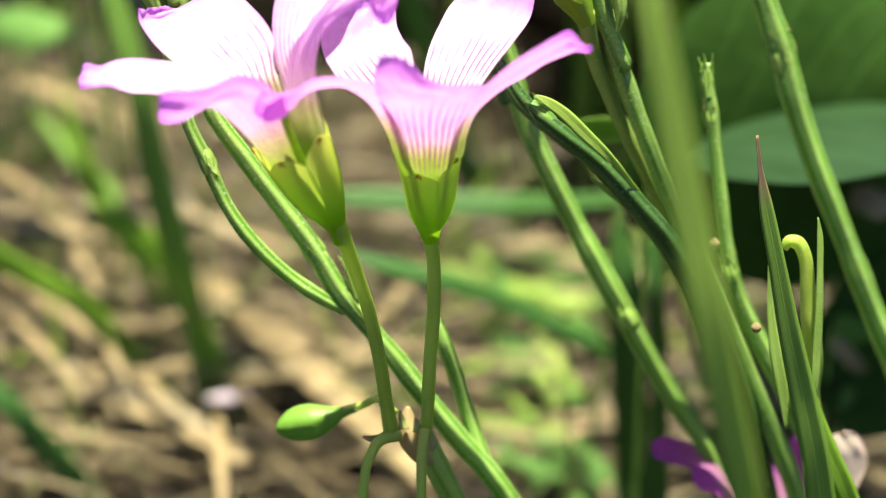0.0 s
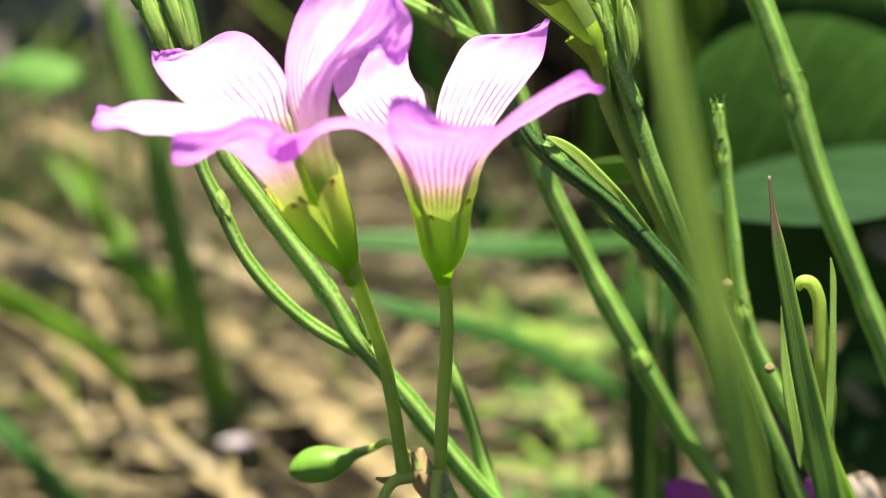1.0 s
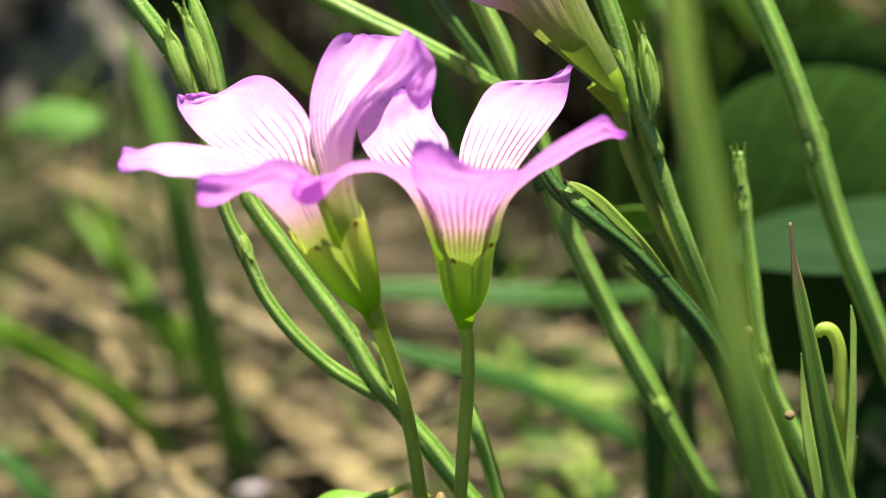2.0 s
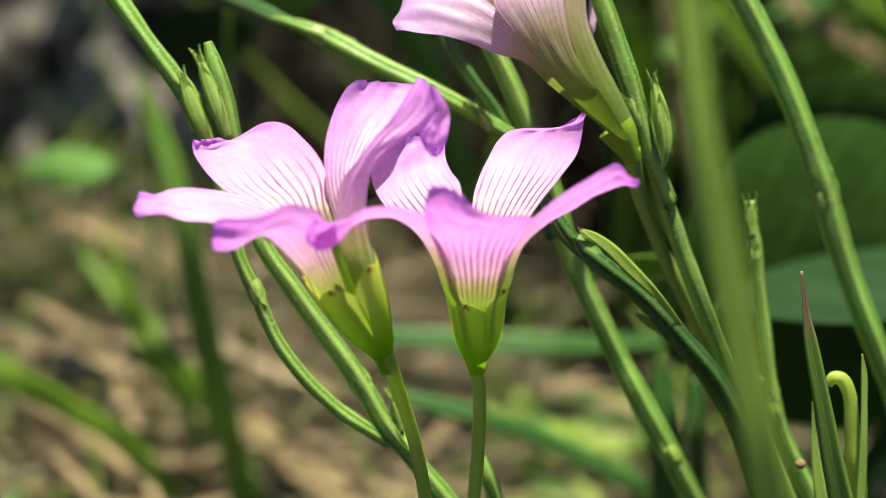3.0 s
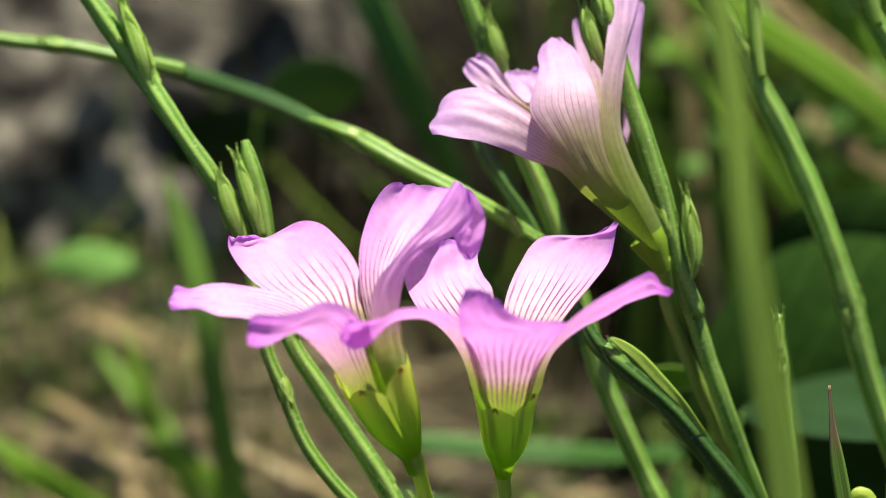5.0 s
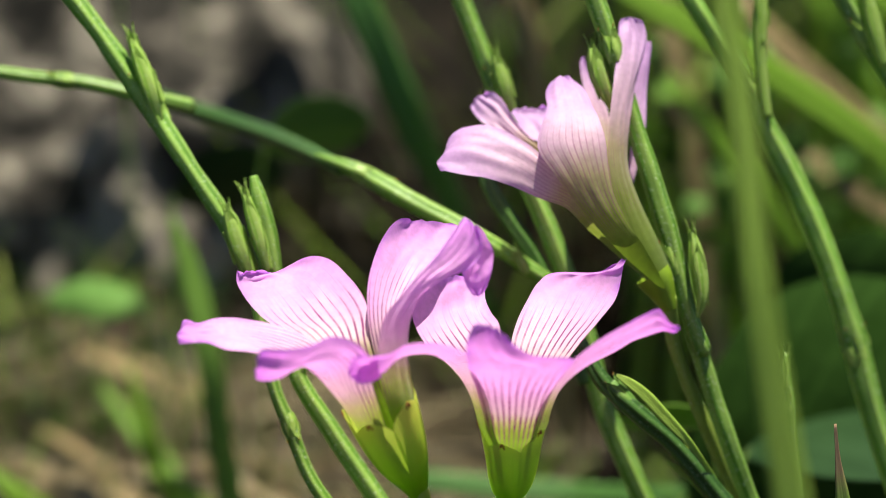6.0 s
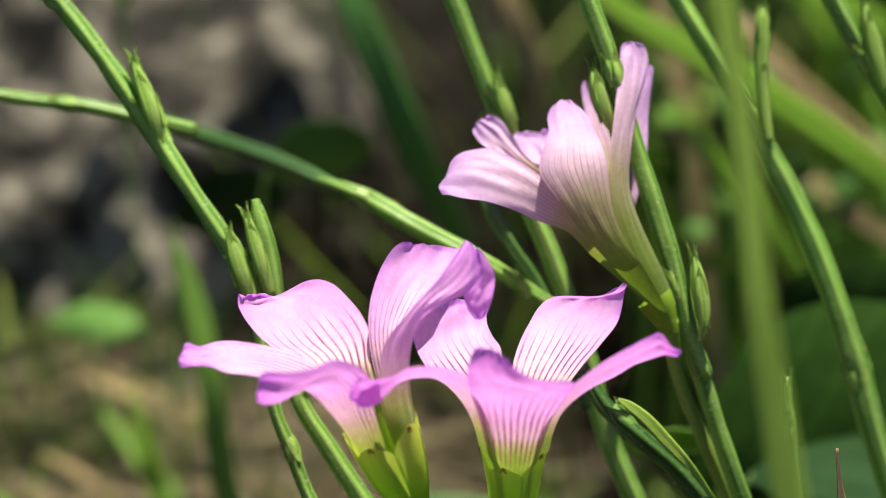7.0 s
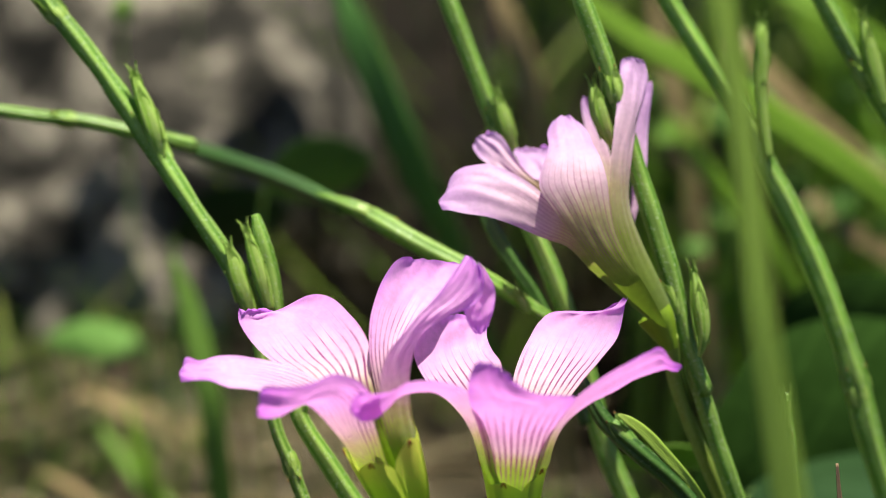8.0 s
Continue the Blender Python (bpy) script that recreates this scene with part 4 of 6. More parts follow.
flower_d = flower(plant, (34.07, -13.49, 43.39), [(-0.01, -0.23, -0.47, 0.80), (0.01, 0.23, 0.47, 1.69), (-0.17, 1.03, 2.11, 2.29), (-0.34, 1.82, 3.74, 2.59), (-0.42, 2.51, 5.14, 2.99)], [
    (0.16, [[(-1.12, -0.02, 1.68, 0.40, -0.13, -1.07), (-2.21, 0.68, 4.82, 0.57, -0.18, -1.51), (-4.25, 1.44, 7.52, 0.65, -0.24, -1.64), (-6.27, 1.88, 9.32, 0.72, -0.35, -1.41), (-7.51, 1.85, 9.27, 0.29, -0.33, -0.90)]]),
    (0.16, [[(-1.05, 0.92, 0.98, 0.21, -0.69, -0.62), (-2.07, 2.71, 3.73, 0.30, -0.99, -0.88), (-4.23, 4.65, 6.80, 0.20, -0.99, -0.89), (-6.95, 5.81, 8.72, 0.02, -0.82, -0.76), (-9.47, 6.15, 9.41, -0.06, -0.74, -0.83), (-10.73, 6.17, 9.45, -0.03, -0.35, -0.49)]]),
    (0.16, [[(0.69, 1.23, 0.47, -1.43, 0.02, 0.05), (1.40, 3.20, 2.46, -2.04, 0.04, 0.07), (2.11, 5.43, 5.19, -2.25, 0.04, 0.08), (3.30, 7.26, 7.58, -2.05, 0.03, 0.07), (4.39, 8.31, 9.29, -0.72, 0.01, 0.02)]]),
    (0.16, [[(1.19, 0.09, 1.33, 0.91, 0.10, -0.60), (2.39, 0.77, 3.86, 1.30, 0.14, -0.85), (4.86, 1.76, 6.81, 1.83, 0.44, -0.46), (6.35, 2.92, 9.64, 1.94, 0.53, -0.27), (5.95, 3.63, 11.31, 1.39, 0.65, 0.43), (5.11, 4.02, 12.12, 0.64, 0.28, 0.12)]]),
    (0.16, [[(1.38, 0.96, 0.82, 0.71, -0.01, -0.03), (2.79, 2.78, 3.42, 1.02, -0.02, -0.04), (5.50, 4.80, 6.20, 1.53, -0.03, -0.05), (7.24, 6.28, 8.30, 1.33, 0.02, 0.05), (7.77, 6.79, 9.36, 0.71, -0.01, -0.02)]]),
], 'faded')
pedicel(plant, [(34.07, -13.49, 43.39, 0.66), (34.52, -13.42, 39.90, 0.67), (34.97, -13.60, 35.87, 0.67), (36.37, -14.18, 16.94, 0.67), (37.76, -14.75, -2.00, 0.67)])
s = stem([(-36.31, 9.74, 120.23, 0.80), (-33.15, 8.16, 117.35, 0.80), (-29.49, 5.92, 113.49, 0.84), (-26.80, 3.99, 110.27, 0.92), (-24.22, 2.07, 107.07, 0.87), (-21.65, -0.13, 104.00, 0.75), (-18.76, -2.37, 100.51, 0.83), (-17.32, -3.61, 98.33, 0.86), (-16.11, -5.05, 95.74, 0.71), (-15.43, -6.69, 92.75, 0.63), (-14.40, -8.94, 88.50, 0.57), (-13.23, -10.05, 85.85, 0.61), (-11.65, -11.48, 82.20, 0.58), (-9.79, -12.43, 79.52, 0.58), (-6.82, -13.10, 76.31, 0.59), (-3.98, -13.29, 74.11, 0.55), (-2.88, -13.21, 73.17, 0.47)], 'bright green jointed rush stem leaning behind the flowers', 'fresh')
sheath(s, (-33.15, 8.16, 117.35), (-35.07, 9.05, 119.19), 0.91, 'fresh')
sheath(s, (-24.22, 2.07, 107.07), (-26.88, 4.40, 111.83), 0.91, 'fresh')
sheath(s, (-13.18, -10.01, 85.93), (-12.80, -10.61, 84.71), 0.70, 'fresh')
side_shoot(s, [(-24.22, 1.83, 107.30, 0.48), (-24.92, 2.58, 109.57, 0.74), (-25.80, 3.59, 111.64, 0.61), (-26.34, 4.20, 112.88, 0.39), (-26.64, 4.60, 113.71, 0.15)], 'fresh')
side_shoot(s, [(-16.32, -5.04, 96.49, 0.65), (-17.33, -4.30, 98.73, 0.78), (-18.06, -3.39, 100.61, 0.65), (-18.40, -2.95, 101.50, 0.30)], 'fresh')
s = stem([(-16.37, -1.59, 103.93, 0.31), (-15.98, -2.29, 102.50, 0.67), (-15.22, -3.29, 99.71, 0.82), (-14.68, -4.40, 96.72, 0.71), (-13.81, -5.90, 92.90, 0.67), (-12.63, -7.11, 89.69, 0.75), (-12.68, -7.46, 88.99, 0.73), (-9.80, -9.06, 84.61, 0.78), (-5.36, -11.52, 78.47, 0.82), (-3.26, -12.76, 74.82, 0.87), (-1.09, -13.75, 72.06, 0.75), (1.10, -14.75, 69.28, 0.83), (3.30, -15.74, 66.17, 0.84), (5.97, -16.70, 62.37, 0.93), (9.16, -17.80, 58.29, 0.93), (23.44, -22.72, 28.15, 0.93), (37.72, -27.65, -2.00, 0.93)], 'thick bright green jointed rush stem crossing behind the flower stalks', 'fresh')
sheath(s, (-1.51, -13.47, 73.01), (-4.12, -12.01, 76.01), 0.91, 'fresh')
sheath(s, (-4.94, -11.69, 77.75), (-6.01, -10.97, 79.23), 0.91, 'fresh')
side_shoot(s, [(-15.02, -5.13, 97.05, 0.43), (-15.77, -4.27, 99.54, 0.60), (-16.50, -3.24, 101.65, 0.52), (-17.07, -2.56, 103.04, 0.17)], 'fresh')
side_shoot(s, [(-1.81, -13.49, 74.42, 0.22), (-2.03, -12.88, 75.68, 0.35), (-2.47, -12.27, 76.93, 0.22)], 'fresh')
s = stem([(4.69, -12.21, 71.57, 0.28), (5.08, -13.15, 69.65, 0.60), (5.94, -13.65, 66.80, 0.64), (7.00, -14.69, 62.84, 0.65), (7.94, -16.08, 59.99, 0.65), (9.30, -16.68, 56.93, 0.45)], 'slender green rush shoot beside the flower stalk', 'fresh')
s = stem([(-2.22, 15.10, 120.26, 0.75), (-0.72, 13.41, 116.79, 0.79), (1.02, 11.51, 112.90, 0.78), (2.76, 9.61, 109.02, 0.82), (4.26, 8.24, 105.46, 0.74), (6.02, 6.37, 100.55, 0.79), (7.77, 5.14, 96.92, 0.83), (9.28, 3.75, 93.35, 0.87), (11.57, 1.53, 86.97, 0.91), (12.72, 0.00, 82.74, 0.90), (14.53, -1.53, 78.87, 0.91), (16.86, -3.00, 74.03, 0.92), (19.71, -4.73, 68.65, 1.01), (22.69, -5.85, 62.72, 0.89), (25.28, -6.47, 57.80, 0.86), (28.19, -7.02, 53.01, 0.83), (38.70, -9.03, 25.51, 0.83), (49.21, -11.04, -2.00, 0.83)], 'bright green jointed rush stem standing behind the flowers', 'fresh')
sheath(s, (20.91, -5.46, 66.43), (19.74, -4.47, 68.47), 1.01, 'fresh')
sheath(s, (3.50, 8.77, 107.30), (2.75, 9.82, 109.45), 0.90, 'fresh')
side_shoot(s, [(4.60, 7.35, 106.20, 0.45), (3.99, 8.03, 108.33, 0.68), (3.49, 8.76, 109.83, 0.59), (3.14, 9.33, 110.98, 0.20)], 'fresh')
branch(s, [(-12.29, 11.01, 100.93, 0.12), (-9.6, 9.7, 100.4, 0.6), (-7.77, 8.73, 99.91, 0.80), (-4.30, 6.41, 98.81, 0.82), (-0.90, 4.90, 97.52, 0.82), (2.95, 3.30, 96.08, 0.72), (6.35, 3.11, 93.86, 0.62), (9.29, 3.12, 92.05, 0.53)])
# middle run of the branch, its shade given by the darker stem colour
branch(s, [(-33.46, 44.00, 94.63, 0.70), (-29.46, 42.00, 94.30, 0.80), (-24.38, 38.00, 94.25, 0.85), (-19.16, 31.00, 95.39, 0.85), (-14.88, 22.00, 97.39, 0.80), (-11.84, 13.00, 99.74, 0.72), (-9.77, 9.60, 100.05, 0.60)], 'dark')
branch(s, [(-43.40, 15.75, 106.99, 0.50), (-37.40, 15.35, 106.17, 0.60), (-32.91, 15.15, 105.78, 0.62), (-28.91, 14.81, 105.07, 0.60), (-23.41, 14.27, 103.97, 0.60), (-26.06, 13.90, 104.86, 0.50)])
sheath(s, (-7.77, 8.73, 99.91), (-5.56, 8.23, 98.88), 0.92)
sheath(s, (-33.91, 15.19, 105.86), (-35.90, 15.29, 106.06), 0.72)
side_shoot(s, [(6.02, 0.72, 94.43, 0.24), (5.53, 1.13, 95.28, 0.38), (5.05, 1.48, 95.99, 0.14)])
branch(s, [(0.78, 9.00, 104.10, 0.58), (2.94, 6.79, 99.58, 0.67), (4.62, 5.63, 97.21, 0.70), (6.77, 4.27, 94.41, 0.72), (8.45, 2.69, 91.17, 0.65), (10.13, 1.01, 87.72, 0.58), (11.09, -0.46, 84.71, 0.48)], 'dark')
s = stem([(8.82, 6.97, 122.58, 0.71), (10.00, 5.46, 119.49, 0.75), (11.67, 3.86, 115.48, 0.75), (12.88, 2.56, 112.09, 0.75), (14.09, 1.16, 108.48, 0.71), (15.74, -1.04, 103.96, 0.79), (17.38, -3.34, 99.25, 0.82), (18.37, -4.84, 95.43, 0.71), (20.08, -6.26, 91.07, 0.71), (19.37, -5.13, 92.30, 0.70), (20.69, -6.40, 88.59, 0.74), (22.26, -7.76, 84.35, 0.75), (24.42, -8.64, 78.90, 0.76), (26.64, -9.37, 73.74, 0.77), (29.15, -10.38, 68.03, 0.78), (31.94, -11.88, 61.30, 0.83), (35.20, -13.28, 52.96, 0.89), (42.14, -16.26, 25.48, 0.89), (49.09, -19.24, -2.00, 0.89)], 'green jointed rush stem with whitish flecks beside the upper flower', 'fresh')
sheath(s, (17.40, -4.04, 97.81), (16.83, -3.24, 99.45), 0.90, 'fresh')
sheath(s, (12.38, 2.86, 113.42), (11.91, 3.66, 115.07), 0.86, 'fresh')
side_shoot(s, [(19.52, -6.68, 94.22, 0.13), (19.78, -5.95, 95.73, 0.52), (19.39, -4.66, 98.37, 0.63), (18.92, -3.58, 100.57, 0.22)], 'fresh')
side_shoot(s, [(12.47, 1.30, 109.13, 0.26), (11.75, 1.85, 110.62, 0.65), (11.18, 2.65, 112.27, 0.74), (10.75, 3.36, 113.71, 0.26)], 'fresh')
s = stem([(16.24, 16.79, 120.09, 0.79), (18.21, 15.19, 116.81, 0.84), (21.16, 13.18, 112.67, 0.83), (24.10, 11.27, 108.77, 0.83), (26.11, 9.77, 104.97, 0.96), (28.61, 8.07, 100.74, 1.04), (31.12, 6.04, 95.84, 1.04), (33.14, 4.00, 90.94, 1.00), (34.58, 2.39, 86.90, 1.17), (35.48, 1.19, 83.72, 1.04), (37.27, -0.78, 78.59, 1.00), (39.80, -2.91, 72.40, 1.01), (42.36, -5.09, 66.10, 1.06), (45.66, -7.12, 58.28, 1.08), (53.82, -12.16, 28.14, 1.08), (61.97, -17.19, -2.00, 1.08)], 'stout ribbed green rush stem with a swollen joint', 'fresh')
sheath(s, (34.53, 2.39, 86.90), (34.04, 3.23, 88.64), 1.25, 'fresh')
sheath(s, (24.83, 10.74, 107.69), (23.61, 11.80, 109.86), 0.95, 'fresh')
side_shoot(s, [(26.41, 8.83, 105.58, 0.41), (26.01, 9.99, 107.97, 0.50), (25.75, 11.26, 110.58, 0.57), (25.78, 12.65, 113.41, 0.60), (25.77, 13.50, 115.16, 0.50), (25.76, 13.93, 116.04, 0.21)], 'fresh')
s = stem([(28.11, 15.93, 121.97, 0.75), (30.53, 14.24, 118.51, 0.79), (32.95, 12.34, 114.62, 0.83), (34.95, 11.18, 111.50, 0.83), (37.47, 9.85, 107.68, 0.83), (41.05, 7.12, 100.27, 0.87), (56.62, -4.74, 49.13, 0.87), (72.19, -16.60, -2.00, 0.87)], 'green rush stem with a toothed side shoot', 'fresh')
sheath(s, (34.40, 11.19, 112.25), (33.63, 11.82, 113.54), 0.90, 'fresh')
side_shoot(s, [(35.96, 9.27, 110.14, 0.41), (35.14, 10.53, 112.72, 0.73), (34.51, 11.69, 115.09, 0.64), (34.03, 12.59, 116.95, 0.23)], 'fresh')
s = stem([(27.47, -2.05, 88.75, 0.44), (27.48, -2.82, 87.17, 0.56), (27.84, -3.71, 85.00, 0.60), (28.09, -4.80, 82.40, 0.52), (28.49, -6.17, 78.85, 0.57), (28.94, -7.77, 74.84, 0.61), (29.68, -8.91, 71.03, 0.74), (31.65, -10.18, 66.61, 0.82), (34.13, -11.49, 62.10, 0.91), (36.80, -12.41, 56.57, 0.93), (39.55, -12.94, 51.83, 0.94), (49.41, -14.86, 24.91, 0.94), (59.27, -16.77, -2.00, 0.94)], 'upright green rush shoot with a toothed tip', 'fresh')
sheath(s, (27.74, -3.87, 84.67), (27.71, -3.46, 85.50), 0.65, 'fresh')
sheath(s, (29.25, -8.68, 72.61), (28.99, -8.05, 73.90), 0.77, 'fresh')
side_shoot(s, [(27.53, -3.47, 86.20, 0.40), (27.46, -2.86, 87.45, 0.44), (27.44, -2.44, 88.32, 0.42)], 'fresh')
s = stem([(10.02, -7.42, 92.35, 0.51), (11.92, -8.81, 89.49, 0.67), (14.75, -9.93, 87.20, 0.76), (17.89, -10.37, 84.48, 0.77), (21.05, -11.22, 80.91, 0.86), (24.13, -11.52, 76.64, 0.94), (27.26, -12.58, 70.81, 0.83), (30.02, -12.51, 63.66, 0.75), (38.26, -12.29, 30.83, 0.75), (46.50, -12.07, -2.00, 0.75)], 'dark green rush stem leaning outward, shade put into its colour', 'dark')
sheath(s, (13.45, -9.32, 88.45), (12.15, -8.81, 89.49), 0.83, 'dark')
blade([(11.86, -46.82, 142.95, 0.30), (12.57, -48.91, 138.68, 0.60), (13.19, -50.47, 135.48, 0.66), (14.46, -53.52, 128.49, 0.71), (15.38, -56.68, 120.91, 0.78), (16.41, -58.56, 115.24, 0.88), (17.43, -60.18, 110.09, 0.98), (18.33, -61.60, 105.35, 1.03), (19.53, -62.71, 99.43, 0.99), (20.62, -63.39, 94.38, 0.92), (27.54, -67.69, 46.19, 0.88), (34.46, -71.99, -2.00, 0.88)], (0, -0.8, 0.6), 'light green grass blade standing close to the lens', M_BLADE_PALE, 'grass_blade', 'grass')
blade([(12.73, -11.60, 91.53, 0.10), (13.53, -11.80, 91.09, 0.36), (14.89, -12.00, 90.05, 0.50), (16.47, -12.20, 88.35, 0.52), (18.27, -12.20, 86.32, 0.40), (19.91, -11.60, 83.91, 0.24), (23.72, -9.80, 76.43, 0.24), (36.77, -11.00, 35.31, 0.30), (47.00, -10.50, -2.00, 0.30)], (0, -0.8, 0.6), 'narrow pale green leaf pressed along a dark stem', M_BLADE_PALE, 'grass_blade', 'grass')
blade([(17.26, -10.40, 83.19, 0.08), (18.28, -10.60, 82.42, 0.30), (19.87, -10.90, 81.29, 0.44), (21.49, -11.20, 79.56, 0.56), (23.09, -11.40, 77.22, 0.56), (25.65, -11.60, 72.00, 0.45), (36.00, -12.80, 35.31, 0.35), (46.20, -12.60, -2.00, 0.35)], (0, -0.8, 0.6), 'narrow pale green leaf splitting from a dark stem', M_BLADE_PALE, 'grass_blade', 'grass')
blade([(28.96, -17.49, 90.67, 0.11), (29.23, -18.34, 88.20, 0.21), (29.70, -19.25, 85.24, 0.56), (30.60, -20.48, 80.89, 0.69), (31.60, -21.68, 75.88, 0.88), (32.94, -22.74, 70.07, 1.07), (34.30, -24.06, 63.69, 1.17), (38.90, -28.56, 30.85, 1.17), (43.51, -33.06, -2.00, 1.17)], (0, -0.8, 0.6), 'green grass blade with a dry brown tip', M_BLADE_TIP, 'grass_blade', 'grass')
blade([(32.87, -19.25, 73.57, 0.09), (33.37, -20.45, 71.11, 0.40), (34.22, -21.67, 67.51, 0.68), (35.60, -23.05, 63.96, 0.82), (37.10, -23.86, 60.47, 0.87), (45.72, -28.53, 29.23, 0.87), (54.33, -33.20, -2.00, 0.87)], (0, -0.8, 0.6), 'short green grass blade', M_BLADE, 'grass_blade', 'grass')
blade([(-33.77, 70.28, 69.15, 0.33), (-31.49, 67.36, 63.17, 1.43), (-29.04, 62.96, 54.15, 1.49), (-27.71, 60.69, 42.20, 1.61), (-26.08, 60.18, 30.21, 1.76), (-25.60, 63.71, 19.19, 1.56), (-25.29, 65.93, 8.59, 1.56), (-24.99, 68.15, -2.00, 1.56)], (0, -0.8, 0.6), 'soft green grass blade behind the flowers', M_BLADE_MID, 'grass_blade', 'grass')
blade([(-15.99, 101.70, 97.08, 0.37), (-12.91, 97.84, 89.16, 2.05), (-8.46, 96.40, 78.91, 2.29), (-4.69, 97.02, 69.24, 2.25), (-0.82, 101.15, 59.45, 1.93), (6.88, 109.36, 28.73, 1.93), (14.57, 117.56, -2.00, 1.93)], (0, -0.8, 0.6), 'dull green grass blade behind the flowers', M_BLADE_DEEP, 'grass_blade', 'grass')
blade([(9.95, 78.81, 104.89, 0.80), (18.01, 75.34, 97.78, 1.33), (28.20, 74.31, 92.02, 1.67), (40.12, 74.48, 85.07, 1.82), (50.27, 74.57, 77.96, 1.78), (61.86, 78.11, 66.96, 1.62), (82.70, 84.46, 32.48, 1.62), (103.53, 90.82, -2.00, 1.62)], (0, -0.8, 0.6), 'bright green broad grass blade slanting down', M_BLADE, 'grass_blade', 'grass')
blade([(34.40, 119.85, 97.79, 1.17), (44.57, 116.47, 90.86, 1.71), (52.37, 114.45, 86.73, 1.87), (65.15, 118.79, 77.36, 1.92), (93.99, 128.56, 37.68, 1.92), (122.84, 138.34, -2.00, 1.92)], (0, -0.8, 0.6), 'bright green broad grass blade', M_BLADE, 'grass_blade', 'grass')
blade([(40.71, 128.85, 79.75, 1.23), (48.98, 124.91, 71.68, 1.81), (57.86, 124.74, 64.02, 1.82), (70.64, 124.54, 52.66, 1.68), (88.18, 124.26, 25.33, 1.68), (105.71, 123.98, -2.00, 1.68)], (0, -0.8, 0.6), 'dry straw blade between green blades', M_STRAW, 'dry_grass_blade', 'grass')
blade([(51.51, 118.79, 59.13, 1.23), (57.26, 116.67, 54.78, 1.47), (67.29, 121.56, 46.56, 1.51), (83.37, 129.40, 22.28, 1.51), (99.45, 137.23, -2.00, 1.51)], (0, -0.8, 0.6), 'dry straw blade between green blades', M_STRAW, 'dry_grass_blade', 'grass')
blade([(45.53, 151.68, 90.06, 0.87), (55.17, 144.82, 76.00, 2.17), (62.83, 141.79, 62.49, 2.45), (70.07, 140.15, 48.17, 2.22), (78.20, 138.31, 23.08, 2.22), (86.32, 136.47, -2.00, 2.22)], (0, -0.8, 0.6), 'bright green grass blade', M_BLADE, 'grass_blade', 'grass')
blade([(30.05, 116.45, 72.58, 0.32), (34.89, 113.32, 66.16, 1.35), (42.61, 112.49, 57.15, 1.61), (50.76, 111.97, 45.14, 1.47), (60.73, 111.34, 21.57, 1.47), (70.71, 110.70, -2.00, 1.47)], (0, -0.8, 0.6), 'bright green grass blade', M_BLADE, 'grass_blade', 'grass')
blade([(57.04, 140.81, 86.03, 0.42), (57.93, 136.33, 76.85, 2.53), (59.46, 134.17, 65.11, 2.98), (62.20, 133.42, 52.62, 2.59), (66.16, 132.33, 25.31, 2.59), (70.12, 131.25, -2.00, 2.59)], (0, -0.8, 0.6), 'bright green grass blade', M_BLADE, 'grass_blade', 'grass')
blade([(4.39, 133.35, 88.97, 0.41), (7.79, 129.73, 81.56, 1.65), (11.34, 128.46, 71.66, 1.91), (13.37, 127.87, 59.50, 1.68), (16.78, 126.88, 28.75, 1.68), (20.18, 125.89, -2.00, 1.68)], (0, -0.8, 0.6), 'dry brown grass blade', M_STRAW, 'dry_grass_blade', 'grass')
blade([(29.93, 148.50, 83.54, 0.43), (31.76, 143.91, 74.13, 1.56), (34.44, 139.34, 64.75, 1.56), (40.52, 129.00, 31.38, 1.56), (46.60, 118.66, -2.00, 1.56)], (0, -0.8, 0.6), 'dry brown grass blade', M_STRAW, 'dry_grass_blade', 'grass')
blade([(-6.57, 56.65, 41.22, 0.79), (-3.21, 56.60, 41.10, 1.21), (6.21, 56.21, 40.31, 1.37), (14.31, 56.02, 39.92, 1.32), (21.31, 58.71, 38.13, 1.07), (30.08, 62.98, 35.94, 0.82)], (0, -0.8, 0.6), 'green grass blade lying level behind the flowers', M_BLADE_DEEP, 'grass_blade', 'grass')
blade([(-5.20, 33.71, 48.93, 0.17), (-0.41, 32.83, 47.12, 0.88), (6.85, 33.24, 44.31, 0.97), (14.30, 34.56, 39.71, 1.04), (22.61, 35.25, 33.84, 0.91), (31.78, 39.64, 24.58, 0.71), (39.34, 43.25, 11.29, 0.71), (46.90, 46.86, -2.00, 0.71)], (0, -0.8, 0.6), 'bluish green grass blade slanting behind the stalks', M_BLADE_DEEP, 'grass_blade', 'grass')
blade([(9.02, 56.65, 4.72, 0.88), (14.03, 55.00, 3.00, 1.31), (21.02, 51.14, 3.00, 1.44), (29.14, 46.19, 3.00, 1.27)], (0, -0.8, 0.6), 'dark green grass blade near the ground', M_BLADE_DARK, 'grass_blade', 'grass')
blade([(25.01, 34.83, 51.23, 0.24), (25.44, 31.60, 44.59, 1.71), (25.99, 30.13, 34.29, 1.94), (26.77, 29.77, 22.61, 2.05), (27.33, 29.52, 10.31, 2.05), (27.88, 29.28, -2.00, 2.05)], (0, -0.8, 0.6), 'dark green upright grass blade, shade put into its colour', M_BLADE_DARK, 'grass_blade', 'grass')
blade([(27.65, 26.93, 53.28, 0.59), (27.82, 24.33, 47.95, 0.83), (28.34, 23.81, 39.57, 0.90), (29.21, 22.94, 18.79, 0.90), (30.07, 22.07, -2.00, 0.90)], (0, -0.8, 0.6), 'dark green upright grass blade, shade put into its colour', M_BLADE_DARK, 'grass_blade', 'grass')
